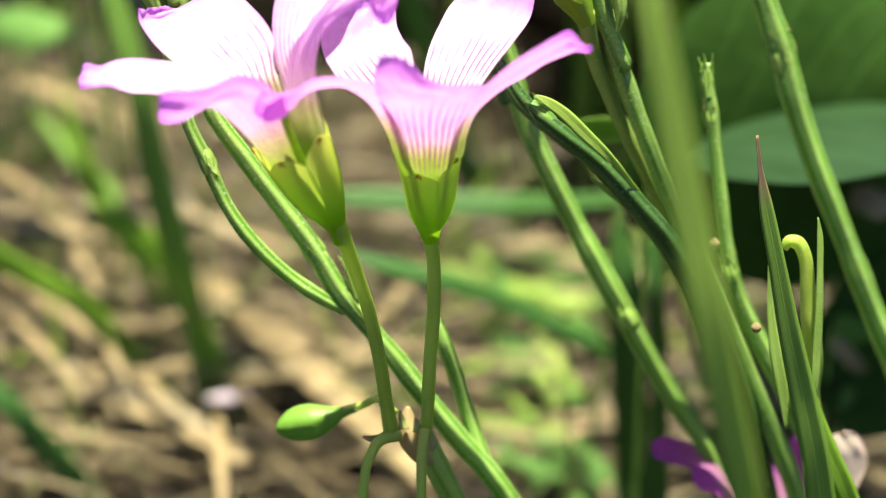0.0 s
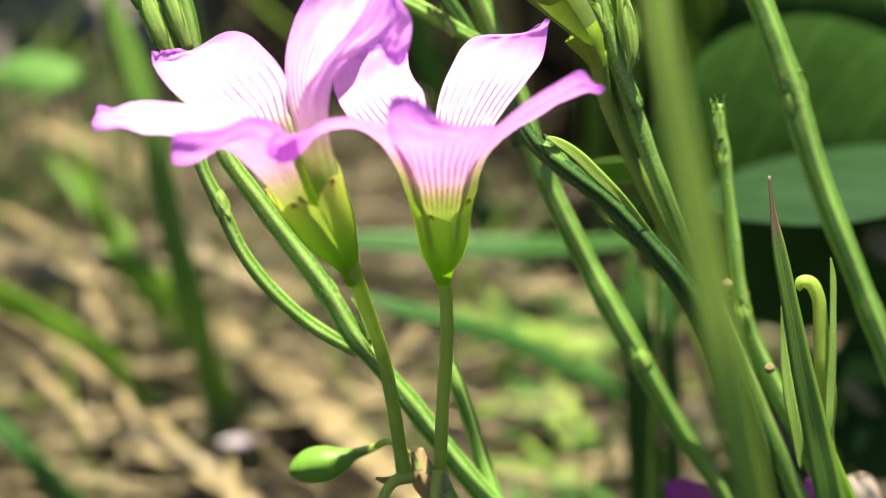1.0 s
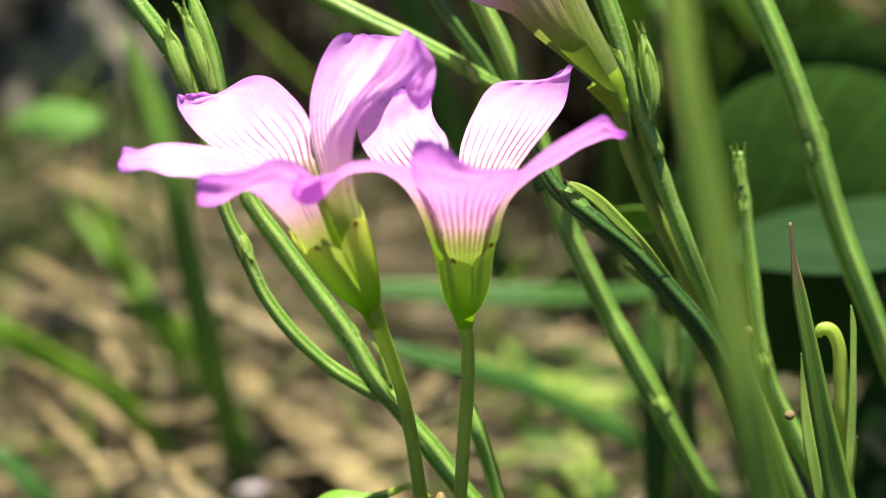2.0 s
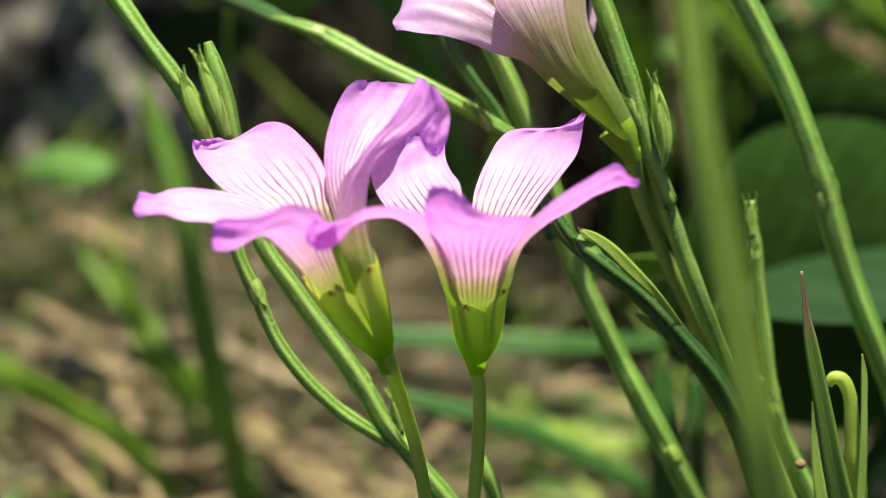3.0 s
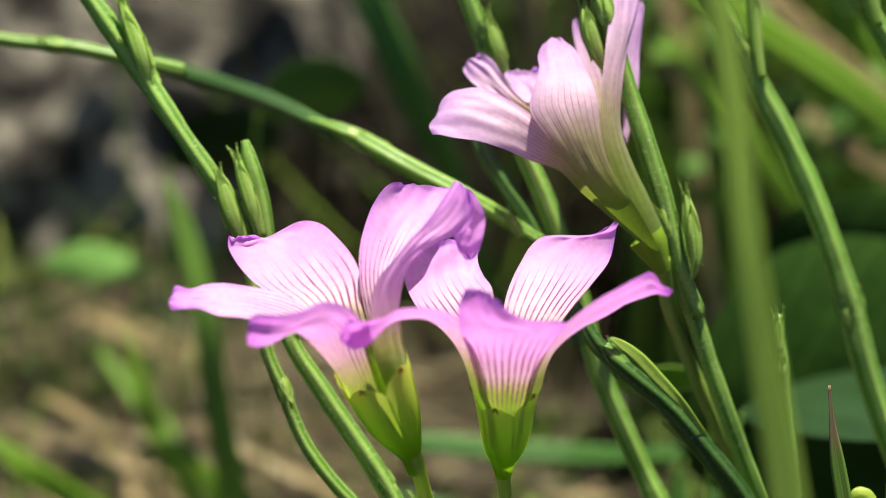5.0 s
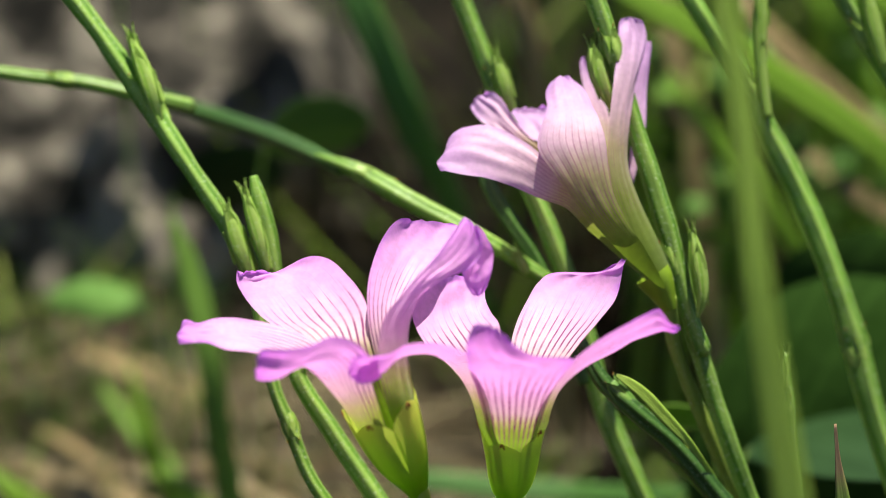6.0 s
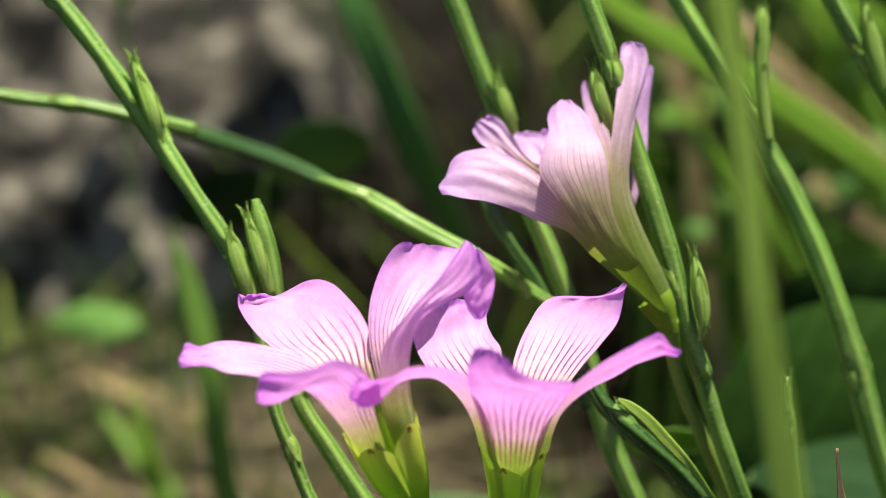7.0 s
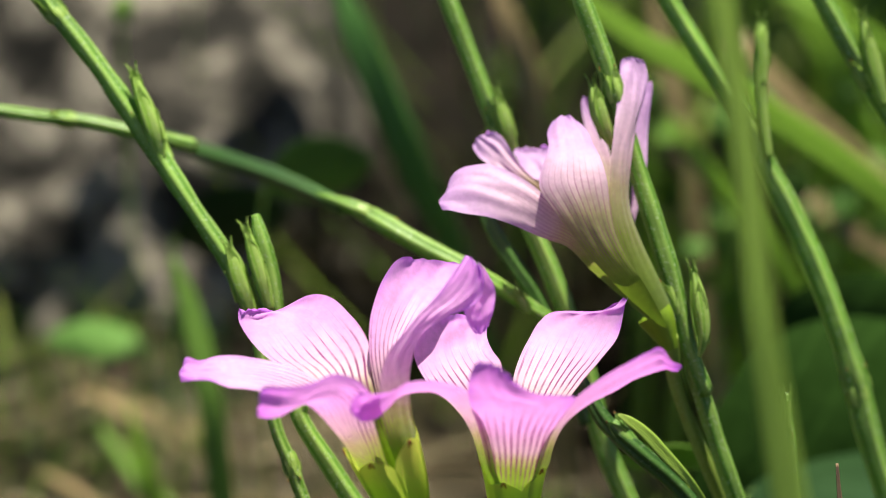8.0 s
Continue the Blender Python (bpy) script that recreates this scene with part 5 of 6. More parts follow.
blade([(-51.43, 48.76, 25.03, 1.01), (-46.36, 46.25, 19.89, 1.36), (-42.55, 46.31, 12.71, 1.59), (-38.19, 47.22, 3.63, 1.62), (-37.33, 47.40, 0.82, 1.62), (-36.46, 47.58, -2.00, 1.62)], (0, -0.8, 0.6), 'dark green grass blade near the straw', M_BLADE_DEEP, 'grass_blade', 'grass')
blade([(-43.66, 90.74, 38.11, 0.23), (-41.15, 86.70, 29.83, 1.29), (-38.26, 86.02, 21.13, 1.39), (-34.66, 86.92, 12.02, 1.18), (-32.86, 87.36, 5.01, 1.18), (-31.06, 87.81, -2.00, 1.18)], (0, -0.8, 0.6), 'thin green grass blade over the straw', M_BLADE, 'grass_blade', 'grass')
blade([(-38.77, 70.94, 34.01, 0.18), (-32.52, 69.25, 30.55, 1.08), (-26.91, 67.68, 20.04, 1.24), (-23.17, 66.64, 9.02, 1.24), (-19.43, 65.59, -2.00, 1.24)], (0, -0.8, 0.6), 'thin green grass blade over the straw', M_BLADE, 'grass_blade', 'grass')
blade([(-57.78, 64.05, 38.14, 0.42), (-52.17, 61.90, 33.72, 1.54), (-46.03, 64.12, 27.32, 1.43), (-40.83, 65.24, 22.33, 1.30), (-33.50, 66.82, 10.16, 1.30), (-26.18, 68.40, -2.00, 1.30)], (0, -0.8, 0.6), 'green grass blade over the straw', M_BLADE, 'grass_blade', 'grass')
blade([(-27.23, 88.94, 8.43, 1.77), (-19.53, 78.68, 8.43, 2.34), (-10.69, 65.13, 8.43, 2.32), (-3.98, 55.05, 8.43, 2.09), (3.66, 43.34, 8.43, 1.73)], (0, -.6, .8), 'broad pale dry grass blade lying on the litter', M_STRAW, 'dry_grass_blade', 'dry grass')
blade([(-38.08, 61.21, 9.18, 0.91), (-29.28, 55.89, 9.18, 1.12), (-19.06, 47.54, 9.18, 0.97)], (0, -.6, .8), 'pale dry grass blade lying on the litter', M_STRAW, 'dry_grass_blade', 'dry grass')
blade([(-61.94, 104.66, 12.01, 0.68), (-52.47, 100.85, 12.01, 0.87), (-41.92, 96.00, 12.01, 0.71)], (0, -.6, .8), 'pale dry grass blade lying on the litter', M_STRAW, 'dry_grass_blade', 'dry grass')
blade([(-58.52, 96.61, 10.91, 0.75), (-47.22, 84.36, 10.91, 1.07), (-35.93, 67.46, 10.91, 1.03), (-28.87, 56.89, 10.91, 0.69)], (0, -.6, .8), 'pale dry grass blade lying on the litter', M_STRAW, 'dry_grass_blade', 'dry grass')
blade([(-4.34, 75.52, 8.47, 0.72), (-0.09, 82.65, 8.47, 0.98), (4.36, 91.98, 8.47, 0.75)], (0, -.6, .8), 'pale dry grass blade lying on the litter', M_STRAW, 'dry_grass_blade', 'dry grass')
blade([(-58.89, 151.83, 10.17, 0.59), (-46.24, 140.36, 10.17, 0.75), (-34.10, 129.36, 10.17, 0.56)], (0, -.6, .8), 'pale dry grass blade lying on the litter', M_STRAW, 'dry_grass_blade', 'dry grass')
blade([(-36.45, 109.95, 10.40, 0.68), (-24.53, 100.62, 10.40, 0.87), (-13.07, 91.63, 10.40, 0.66)], (0, -.6, .8), 'pale dry grass blade lying on the litter', M_STRAW, 'dry_grass_blade', 'dry grass')
blade([(-63.72, 112.08, 8.80, 0.79), (-48.90, 105.48, 8.80, 1.15), (-37.58, 96.96, 8.80, 0.77)], (0, -.6, .8), 'pale dry grass blade lying on the litter', M_STRAW, 'dry_grass_blade', 'dry grass')
blade([(57.71, 214.44, 11.67, 1.10), (72.68, 231.51, 11.67, 1.37), (87.66, 250.01, 11.67, 1.19)], (0, -.6, .8), 'thin dry grass blade among green leaves', M_STRAW, 'dry_grass_blade', 'dry grass')
blade([(-19.36, 85.66, 8.57, 0.29), (-7.77, 76.24, 8.57, 0.40), (3.38, 69.86, 8.57, 0.24)], (0, -.6, .8), 'pale dry grass blade lying on the litter', M_STRAW, 'dry_grass_blade', 'dry grass')
blade([(-53.62, 145.22, 9.96, 0.22), (-33.72, 120.00, 9.96, 0.29), (-15.70, 98.25, 9.96, 0.17)], (0, -.6, .8), 'pale dry grass blade lying on the litter', M_STRAW, 'dry_grass_blade', 'dry grass')
blade([(-58.37, 54.25, 10.58, 0.27), (-42.06, 52.06, 10.58, 0.38), (-25.87, 49.59, 10.58, 0.23)], (0, -.6, .8), 'pale dry grass blade lying on the litter', M_STRAW, 'dry_grass_blade', 'dry grass')
blade([(-86.95, 116.85, 10.15, 0.31), (-62.03, 108.38, 10.15, 0.43), (-37.85, 99.71, 10.15, 0.25)], (0, -.6, .8), 'pale dry grass blade lying on the litter', M_STRAW, 'dry_grass_blade', 'dry grass')
blade([(-63.02, 62.20, 10.93, 0.24), (-43.07, 63.04, 10.93, 0.34), (-23.03, 64.14, 10.93, 0.20)], (0, -.6, .8), 'pale dry grass blade lying on the litter', M_STRAW, 'dry_grass_blade', 'dry grass')
blade([(-57.11, 107.20, 11.69, 0.22), (-35.68, 110.76, 11.69, 0.32), (-13.75, 110.89, 11.69, 0.19)], (0, -.6, .8), 'pale dry grass blade lying on the litter', M_STRAW, 'dry_grass_blade', 'dry grass')
blade([(-58.50, 61.86, 12.78, 0.22), (-41.07, 50.49, 12.78, 0.30), (-24.69, 41.23, 12.78, 0.17)], (0, -.6, .8), 'pale dry grass blade lying on the litter', M_STRAW, 'dry_grass_blade', 'dry grass')
blade([(-58.82, 70.72, 9.42, 0.36), (-40.38, 75.74, 9.42, 0.52), (-21.58, 82.12, 9.42, 0.32)], (0, -.6, .8), 'pale dry grass blade lying on the litter', M_STRAW, 'dry_grass_blade', 'dry grass')
blade([(-76.36, 80.56, 11.24, 0.14), (-52.25, 78.99, 11.24, 0.20), (-27.99, 74.61, 11.24, 0.12)], (0, -.6, .8), 'pale dry grass blade lying on the litter', M_STRAW, 'dry_grass_blade', 'dry grass')
blade([(-72.79, 116.41, 11.48, 0.32), (-53.91, 99.63, 11.48, 0.45), (-35.97, 81.11, 11.48, 0.25)], (0, -.6, .8), 'pale dry grass blade lying on the litter', M_STRAW, 'dry_grass_blade', 'dry grass')
blade([(-72.08, 110.54, 9.46, 0.30), (-48.70, 98.11, 9.46, 0.41), (-26.35, 84.92, 9.46, 0.24)], (0, -.6, .8), 'pale dry grass blade lying on the litter', M_STRAW, 'dry_grass_blade', 'dry grass')
blade([(-71.58, 97.25, 8.01, 0.37), (-48.30, 95.27, 8.01, 0.52), (-25.33, 95.26, 8.01, 0.32)], (0, -.6, .8), 'pale dry grass blade lying on the litter', M_STRAW, 'dry_grass_blade', 'dry grass')
blade([(-58.09, 57.23, 12.87, 0.28), (-46.75, 61.04, 12.87, 0.40), (-35.07, 63.97, 12.87, 0.24)], (0, -.6, .8), 'pale dry grass blade lying on the litter', M_STRAW, 'dry_grass_blade', 'dry grass')
blade([(-22.82, 80.14, 9.49, 0.35), (-4.76, 68.85, 9.49, 0.48), (12.48, 59.87, 9.49, 0.29)], (0, -.6, .8), 'pale dry grass blade lying on the litter', M_STRAW, 'dry_grass_blade', 'dry grass')
blade([(-65.85, 55.49, 9.57, 0.32), (-51.01, 50.80, 9.57, 0.45), (-36.75, 48.22, 9.57, 0.27)], (0, -.6, .8), 'pale dry grass blade lying on the litter', M_STRAW, 'dry_grass_blade', 'dry grass')
blade([(-21.65, 59.67, 12.46, 0.31), (-7.95, 62.30, 12.46, 0.44), (5.99, 67.69, 12.46, 0.27)], (0, -.6, .8), 'pale dry grass blade lying on the litter', M_STRAW, 'dry_grass_blade', 'dry grass')
blade([(-57.66, 61.47, 10.93, 0.21), (-37.98, 65.58, 10.93, 0.30), (-17.72, 67.45, 10.93, 0.18)], (0, -.6, .8), 'pale dry grass blade lying on the litter', M_STRAW, 'dry_grass_blade', 'dry grass')
blade([(-67.87, 87.57, 10.36, 0.22), (-46.23, 80.18, 10.36, 0.31), (-25.30, 73.58, 10.36, 0.19)], (0, -.6, .8), 'pale dry grass blade lying on the litter', M_STRAW, 'dry_grass_blade', 'dry grass')
blade([(-48.76, 57.15, 11.87, 0.25), (-31.94, 63.44, 11.87, 0.37), (-14.44, 67.49, 11.87, 0.22)], (0, -.6, .8), 'pale dry grass blade lying on the litter', M_STRAW, 'dry_grass_blade', 'dry grass')
blade([(-19.58, 88.48, 8.15, 0.24), (-8.80, 74.94, 8.15, 0.33), (1.37, 64.17, 8.15, 0.19)], (0, -.6, .8), 'pale dry grass blade lying on the litter', M_STRAW, 'dry_grass_blade', 'dry grass')
blade([(-18.33, 70.20, 11.53, 0.24), (2.45, 66.58, 11.53, 0.33), (22.91, 63.20, 11.53, 0.20)], (0, -.6, .8), 'pale dry grass blade lying on the litter', M_STRAW, 'dry_grass_blade', 'dry grass')
blade([(14.28, 45.00, 9.87, 0.43), (20.50, 49.01, 9.87, 0.63), (26.84, 53.12, 9.87, 0.38)], (0, -.6, .8), 'pale dry grass blade lying on the litter', M_STRAW, 'dry_grass_blade', 'dry grass')
blade([(13.04, 86.52, 8.45, 0.47), (17.16, 84.54, 8.45, 0.67), (21.25, 82.58, 8.45, 0.40)], (0, -.6, .8), 'pale dry grass blade lying on the litter', M_STRAW, 'dry_grass_blade', 'dry grass')
blade([(14.72, 62.27, 11.30, 0.30), (17.74, 59.22, 11.30, 0.42), (20.73, 56.21, 11.30, 0.25)], (0, -.6, .8), 'pale dry grass blade lying on the litter', M_STRAW, 'dry_grass_blade', 'dry grass')
blade([(11.18, 60.20, 12.66, 0.26), (16.46, 59.96, 12.66, 0.37), (21.74, 59.70, 12.66, 0.22)], (0, -.6, .8), 'pale dry grass blade lying on the litter', M_STRAW, 'dry_grass_blade', 'dry grass')
blade([(10.08, 46.38, 9.04, 0.29), (15.97, 49.93, 9.04, 0.42), (21.96, 53.55, 9.04, 0.25)], (0, -.6, .8), 'pale dry grass blade lying on the litter', M_STRAW, 'dry_grass_blade', 'dry grass')
blade([(17.83, 50.49, 11.15, 0.31), (26.22, 52.42, 11.15, 0.45), (34.70, 54.36, 11.15, 0.27)], (0, -.6, .8), 'pale dry grass blade lying on the litter', M_STRAW, 'dry_grass_blade', 'dry grass')
blade([(18.84, 80.82, 9.49, 0.34), (23.40, 81.28, 9.49, 0.49), (27.98, 81.73, 9.49, 0.29)], (0, -.6, .8), 'pale dry grass blade lying on the litter', M_STRAW, 'dry_grass_blade', 'dry grass')
blade([(14.49, 88.23, 11.71, 0.49), (18.33, 91.07, 11.71, 0.70), (22.21, 93.94, 11.71, 0.42)], (0, -.6, .8), 'pale dry grass blade lying on the litter', M_STRAW, 'dry_grass_blade', 'dry grass')
blade([(9.35, 49.29, 11.61, 0.32), (15.62, 47.70, 11.61, 0.46), (21.81, 46.12, 11.61, 0.27)], (0, -.6, .8), 'pale dry grass blade lying on the litter', M_STRAW, 'dry_grass_blade', 'dry grass')
blade([(20.51, 82.72, 9.09, 0.30), (24.91, 77.49, 9.09, 0.43), (29.21, 72.37, 9.09, 0.25)], (0, -.6, .8), 'pale dry grass blade lying on the litter', M_STRAW, 'dry_grass_blade', 'dry grass')
blade([(12.05, 90.87, 12.15, 0.45), (18.43, 90.26, 12.15, 0.64), (24.80, 89.66, 12.15, 0.38)], (0, -.6, .8), 'pale dry grass blade lying on the litter', M_STRAW, 'dry_grass_blade', 'dry grass')
blade([(22.20, 88.43, 11.29, 0.44), (29.92, 83.84, 11.29, 0.62), (37.48, 79.35, 11.29, 0.37)], (0, -.6, .8), 'pale dry grass blade lying on the litter', M_STRAW, 'dry_grass_blade', 'dry grass')
plant = thing('seed_stalk', 'pale green hooked seed stalk with a split sheath', 'plant')
pedicel(plant, [(32.13, -15.64, 79.13, 0.27), (32.49, -15.38, 79.68, 0.49), (33.21, -15.43, 79.58, 0.54), (33.77, -15.93, 78.55, 0.54), (34.02, -16.95, 75.73, 0.63), (34.35, -17.95, 72.58, 0.77), (34.75, -18.30, 70.03, 0.64), (34.78, -18.87, 67.05, 0.50), (35.37, -19.46, 64.02, 0.46), (39.57, -23.68, 31.01, 0.46), (43.77, -27.91, -2.00, 0.46)])
bract(plant, [(34.27, -22.01, 66.07, 0.11), (34.24, -21.26, 69.45, 0.29), (34.38, -20.10, 72.19, 0.38), (34.56, -18.95, 74.91, 0.32), (34.69, -17.38, 78.13, 0.26), (34.73, -16.20, 80.54, 0.24), (34.61, -15.52, 81.94, 0.05)], M_SHOOT)
bract(plant, [(32.31, -21.08, 65.43, 0.14), (31.96, -19.79, 68.45, 0.46), (31.52, -18.70, 71.03, 0.52), (31.20, -17.60, 73.30, 0.38), (31.05, -16.50, 75.55, 0.19), (31.00, -15.50, 77.59, 0.04)], M_SHOOT)
seed_grain((29.79, -18.34, 73.61), 0.40)
seed_grain((27.47, -9.95, 76.20), 0.47)
broad_leaf((25.07, 32.13, 54.35), (42.91, 19.64, 8.34), (6.5, -0.74, -18.2), 0.2, 'dark green broad dock leaf, shade put into its colour', M_LEAF_DARK, 'dock_leaf', 'leaf')
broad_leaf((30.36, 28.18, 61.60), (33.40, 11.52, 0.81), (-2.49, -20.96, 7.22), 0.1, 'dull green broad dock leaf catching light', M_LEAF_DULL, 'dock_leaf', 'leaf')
broad_leaf((64.56, 62.38, 52.97), (-19.65, 19.79, 8.64), (7.53, 12.40, 2.61), 0.2, 'dark green broad leaf, shade put into its colour', M_LEAF_DARK, 'dock_leaf', 'leaf')
broad_leaf((61.91, 29.37, 40.03), (-16.31, 2.75, -5.77), (-2.16, -14.33, -2.00), 0.2, 'dark green broad leaf, shade put into its colour', M_LEAF_DARK, 'dock_leaf', 'leaf')
broad_leaf((33.60, 50.28, 64.66), (31.01, 18.99, 2.43), (4.56, 4.03, -9.98), 0.2, 'dark green broad leaf, shade put into its colour', M_LEAF_DARK, 'dock_leaf', 'leaf')
broad_leaf((52.17, 44.94, 46.41), (8.09, 4.45, -0.00), (0.37, -4.49, -0.08), 0.15, 'small bright green leaf in the sun', M_LEAF_BRIGHT, 'clover_leaf', 'leaf')
broad_leaf((24.60, 14.00, 73.60), (-9.07, -2.25, 2.23), (0.10, 1.24, -2.01), 0.15, 'small bright green leaf in the sun', M_LEAF_BRIGHT, 'weed_leaf', 'leaf')
broad_leaf((-48.87, 96.28, 42.17), (-2.71, 12.14, 2.09), (7.22, -3.55, 1.86), 0.25, 'round mid green clover leaf over the litter', M_LEAF, 'clover_leaf', 'leaf')
blade([(7.75, 55.31, 8.56, 0.33), (15.27, 53.03, 8.56, 1.08), (22.70, 50.77, 8.56, 0.86)], (0, -0.8, 0.6), 'pale green grass blade near the ground', M_BLADE_PALE, 'grass_blade', 'grass')
blade([(12.07, 77.70, 8.03, 0.25), (18.98, 79.06, 8.03, 0.83), (25.96, 80.44, 8.03, 0.67)], (0, -0.8, 0.6), 'pale green grass blade near the ground', M_BLADE_PALE, 'grass_blade', 'grass')
blade([(10.48, 95.23, 9.36, 0.26), (14.61, 85.64, 9.36, 0.86), (18.52, 76.56, 9.36, 0.67)], (0, -0.8, 0.6), 'pale green grass blade near the ground', M_BLADE_PALE, 'grass_blade', 'grass')
blade([(18.76, 74.43, 8.14, 0.27), (21.14, 66.85, 8.14, 0.87), (23.41, 59.62, 8.14, 0.68)], (0, -0.8, 0.6), 'pale green grass blade near the ground', M_BLADE_PALE, 'grass_blade', 'grass')
blade([(5.11, 90.71, 8.81, 0.32), (11.48, 87.26, 8.81, 1.06), (17.72, 83.87, 8.81, 0.84)], (0, -0.8, 0.6), 'pale green grass blade near the ground', M_BLADE_PALE, 'grass_blade', 'grass')
blade([(16.28, 84.23, 8.46, 0.23), (22.63, 85.08, 8.46, 0.77), (29.01, 85.93, 8.46, 0.61)], (0, -0.8, 0.6), 'pale green grass blade near the ground', M_BLADE_PALE, 'grass_blade', 'grass')
blade([(15.73, 68.14, 9.88, 0.35), (18.18, 61.70, 9.88, 1.15), (20.52, 55.52, 9.88, 0.90)], (0, -0.8, 0.6), 'pale green grass blade near the ground', M_BLADE_PALE, 'grass_blade', 'grass')
blade([(23.58, 93.28, 8.24, 0.35), (30.39, 89.85, 8.24, 1.14), (37.07, 86.49, 8.24, 0.90)], (0, -0.8, 0.6), 'pale green grass blade near the ground', M_BLADE_PALE, 'grass_blade', 'grass')
blade([(12.85, 85.37, 9.82, 0.31), (19.33, 80.83, 9.82, 1.01), (25.64, 76.41, 9.82, 0.80)], (0, -0.8, 0.6), 'pale green grass blade near the ground', M_BLADE_PALE, 'grass_blade', 'grass')
blade([(7.46, 67.10, 7.54, 0.28), (14.71, 68.77, 7.54, 0.92), (22.05, 70.46, 7.54, 0.74)], (0, -0.8, 0.6), 'pale green grass blade near the ground', M_BLADE_PALE, 'grass_blade', 'grass')
blade([(9.92, 98.13, 7.28, 0.31), (16.52, 94.89, 7.28, 1.02), (23.00, 91.71, 7.28, 0.80)], (0, -0.8, 0.6), 'pale green grass blade near the ground', M_BLADE_PALE, 'grass_blade', 'grass')
blade([(15.49, 80.88, 9.63, 0.31), (24.15, 78.83, 9.63, 1.02), (32.71, 76.81, 9.63, 0.81)], (0, -0.8, 0.6), 'pale green grass blade near the ground', M_BLADE_PALE, 'grass_blade', 'grass')
blade([(15.62, 86.13, 7.68, 0.27), (21.30, 86.65, 7.68, 0.91), (27.01, 87.18, 7.68, 0.73)], (0, -0.8, 0.6), 'pale green grass blade near the ground', M_BLADE_PALE, 'grass_blade', 'grass')
blade([(13.99, 58.08, 10.13, 0.24), (17.77, 51.63, 10.13, 0.79), (21.39, 45.44, 10.13, 0.62)], (0, -0.8, 0.6), 'pale green grass blade near the ground', M_BLADE_PALE, 'grass_blade', 'grass')
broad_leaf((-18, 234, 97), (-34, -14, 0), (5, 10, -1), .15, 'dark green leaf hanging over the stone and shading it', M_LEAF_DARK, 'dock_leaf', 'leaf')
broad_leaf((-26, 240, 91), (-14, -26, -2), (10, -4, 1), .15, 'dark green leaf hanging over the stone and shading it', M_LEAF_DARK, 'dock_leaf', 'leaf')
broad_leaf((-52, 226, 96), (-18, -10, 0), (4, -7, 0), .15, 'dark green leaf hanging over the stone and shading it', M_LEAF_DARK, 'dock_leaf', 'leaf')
broad_leaf((-22.79, 74.11, 77.02), (12.74, 6.27, 3.73), (0.92, 4.08, -5.31), 0.15, 'dull green leaf in shade before the stone', M_LEAF, 'weed_leaf', 'leaf')
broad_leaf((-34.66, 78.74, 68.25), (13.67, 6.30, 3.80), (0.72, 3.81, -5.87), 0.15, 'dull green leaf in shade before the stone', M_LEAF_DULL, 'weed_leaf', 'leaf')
broad_leaf((-43.28, 98.13, 89.76), (-0.15, 4.09, 3.83), (0.61, 3.89, -1.15), 0.15, 'small bright yellow green leaf', M_LEAF_BRIGHT, 'weed_leaf', 'leaf')
broad_leaf((10.73, 91.85, 8.64), (10.08, -0.58, 0.00), (-0.07, -1.75, 0.00), 0.15, 'small green weed leaf near the ground', M_LEAF_SOFT, 'weed_leaf', 'leaf')
broad_leaf((12.84, 41.46, 13.09), (7.68, -3.66, 0.00), (-0.39, -1.18, 0.00), 0.15, 'small green weed leaf near the ground', M_LEAF_SOFT, 'weed_leaf', 'leaf')
broad_leaf((14.11, 46.28, 11.89), (-2.85, -5.33, 0.00), (-0.54, 0.43, 0.00), 0.15, 'small green weed leaf near the ground', M_LEAF_SOFT, 'weed_leaf', 'leaf')
broad_leaf((28.94, 80.77, 13.66), (5.39, 7.16, 0.00), (0.57, -0.83, 0.00), 0.15, 'small green weed leaf near the ground', M_LEAF_SOFT, 'weed_leaf', 'leaf')
broad_leaf((23.27, 85.94, 9.64), (-2.77, 10.35, 0.00), (0.94, 0.55, 0.00), 0.15, 'small green weed leaf near the ground', M_LEAF_SOFT, 'weed_leaf', 'leaf')
broad_leaf((21.44, 44.39, 12.93), (4.40, -7.16, 0.00), (-0.77, -0.74, 0.00), 0.15, 'small green weed leaf near the ground', M_LEAF_SOFT, 'weed_leaf', 'leaf')
broad_leaf((25.49, 44.58, 8.31), (-5.52, -8.10, 0.00), (-0.81, 0.78, 0.00), 0.15, 'small green weed leaf near the ground', M_LEAF_SOFT, 'weed_leaf', 'leaf')
broad_leaf((18.39, 62.31, 8.95), (7.48, -6.75, 0.00), (-0.69, -1.25, 0.00), 0.15, 'small green weed leaf near the ground', M_LEAF_SOFT, 'weed_leaf', 'leaf')
broad_leaf((20.55, 46.06, 9.79), (-5.40, -7.20, 0.00), (-0.71, 0.80, 0.00), 0.15, 'small green weed leaf near the ground', M_LEAF_SOFT, 'weed_leaf', 'leaf')
broad_leaf((13.85, 84.66, 13.20), (1.39, -10.08, 0.00), (-0.92, -0.28, 0.00), 0.15, 'small green weed leaf near the ground', M_LEAF_SOFT, 'weed_leaf', 'leaf')
broad_leaf((26.14, 74.92, 12.08), (6.74, 6.43, 0.00), (0.52, -1.05, 0.00), 0.15, 'small green weed leaf near the ground', M_LEAF_SOFT, 'weed_leaf', 'leaf')
broad_leaf((19.75, 63.15, 10.67), (-7.52, 6.17, 0.00), (0.63, 1.25, 0.00), 0.15, 'small green weed leaf near the ground', M_LEAF_SOFT, 'weed_leaf', 'leaf')
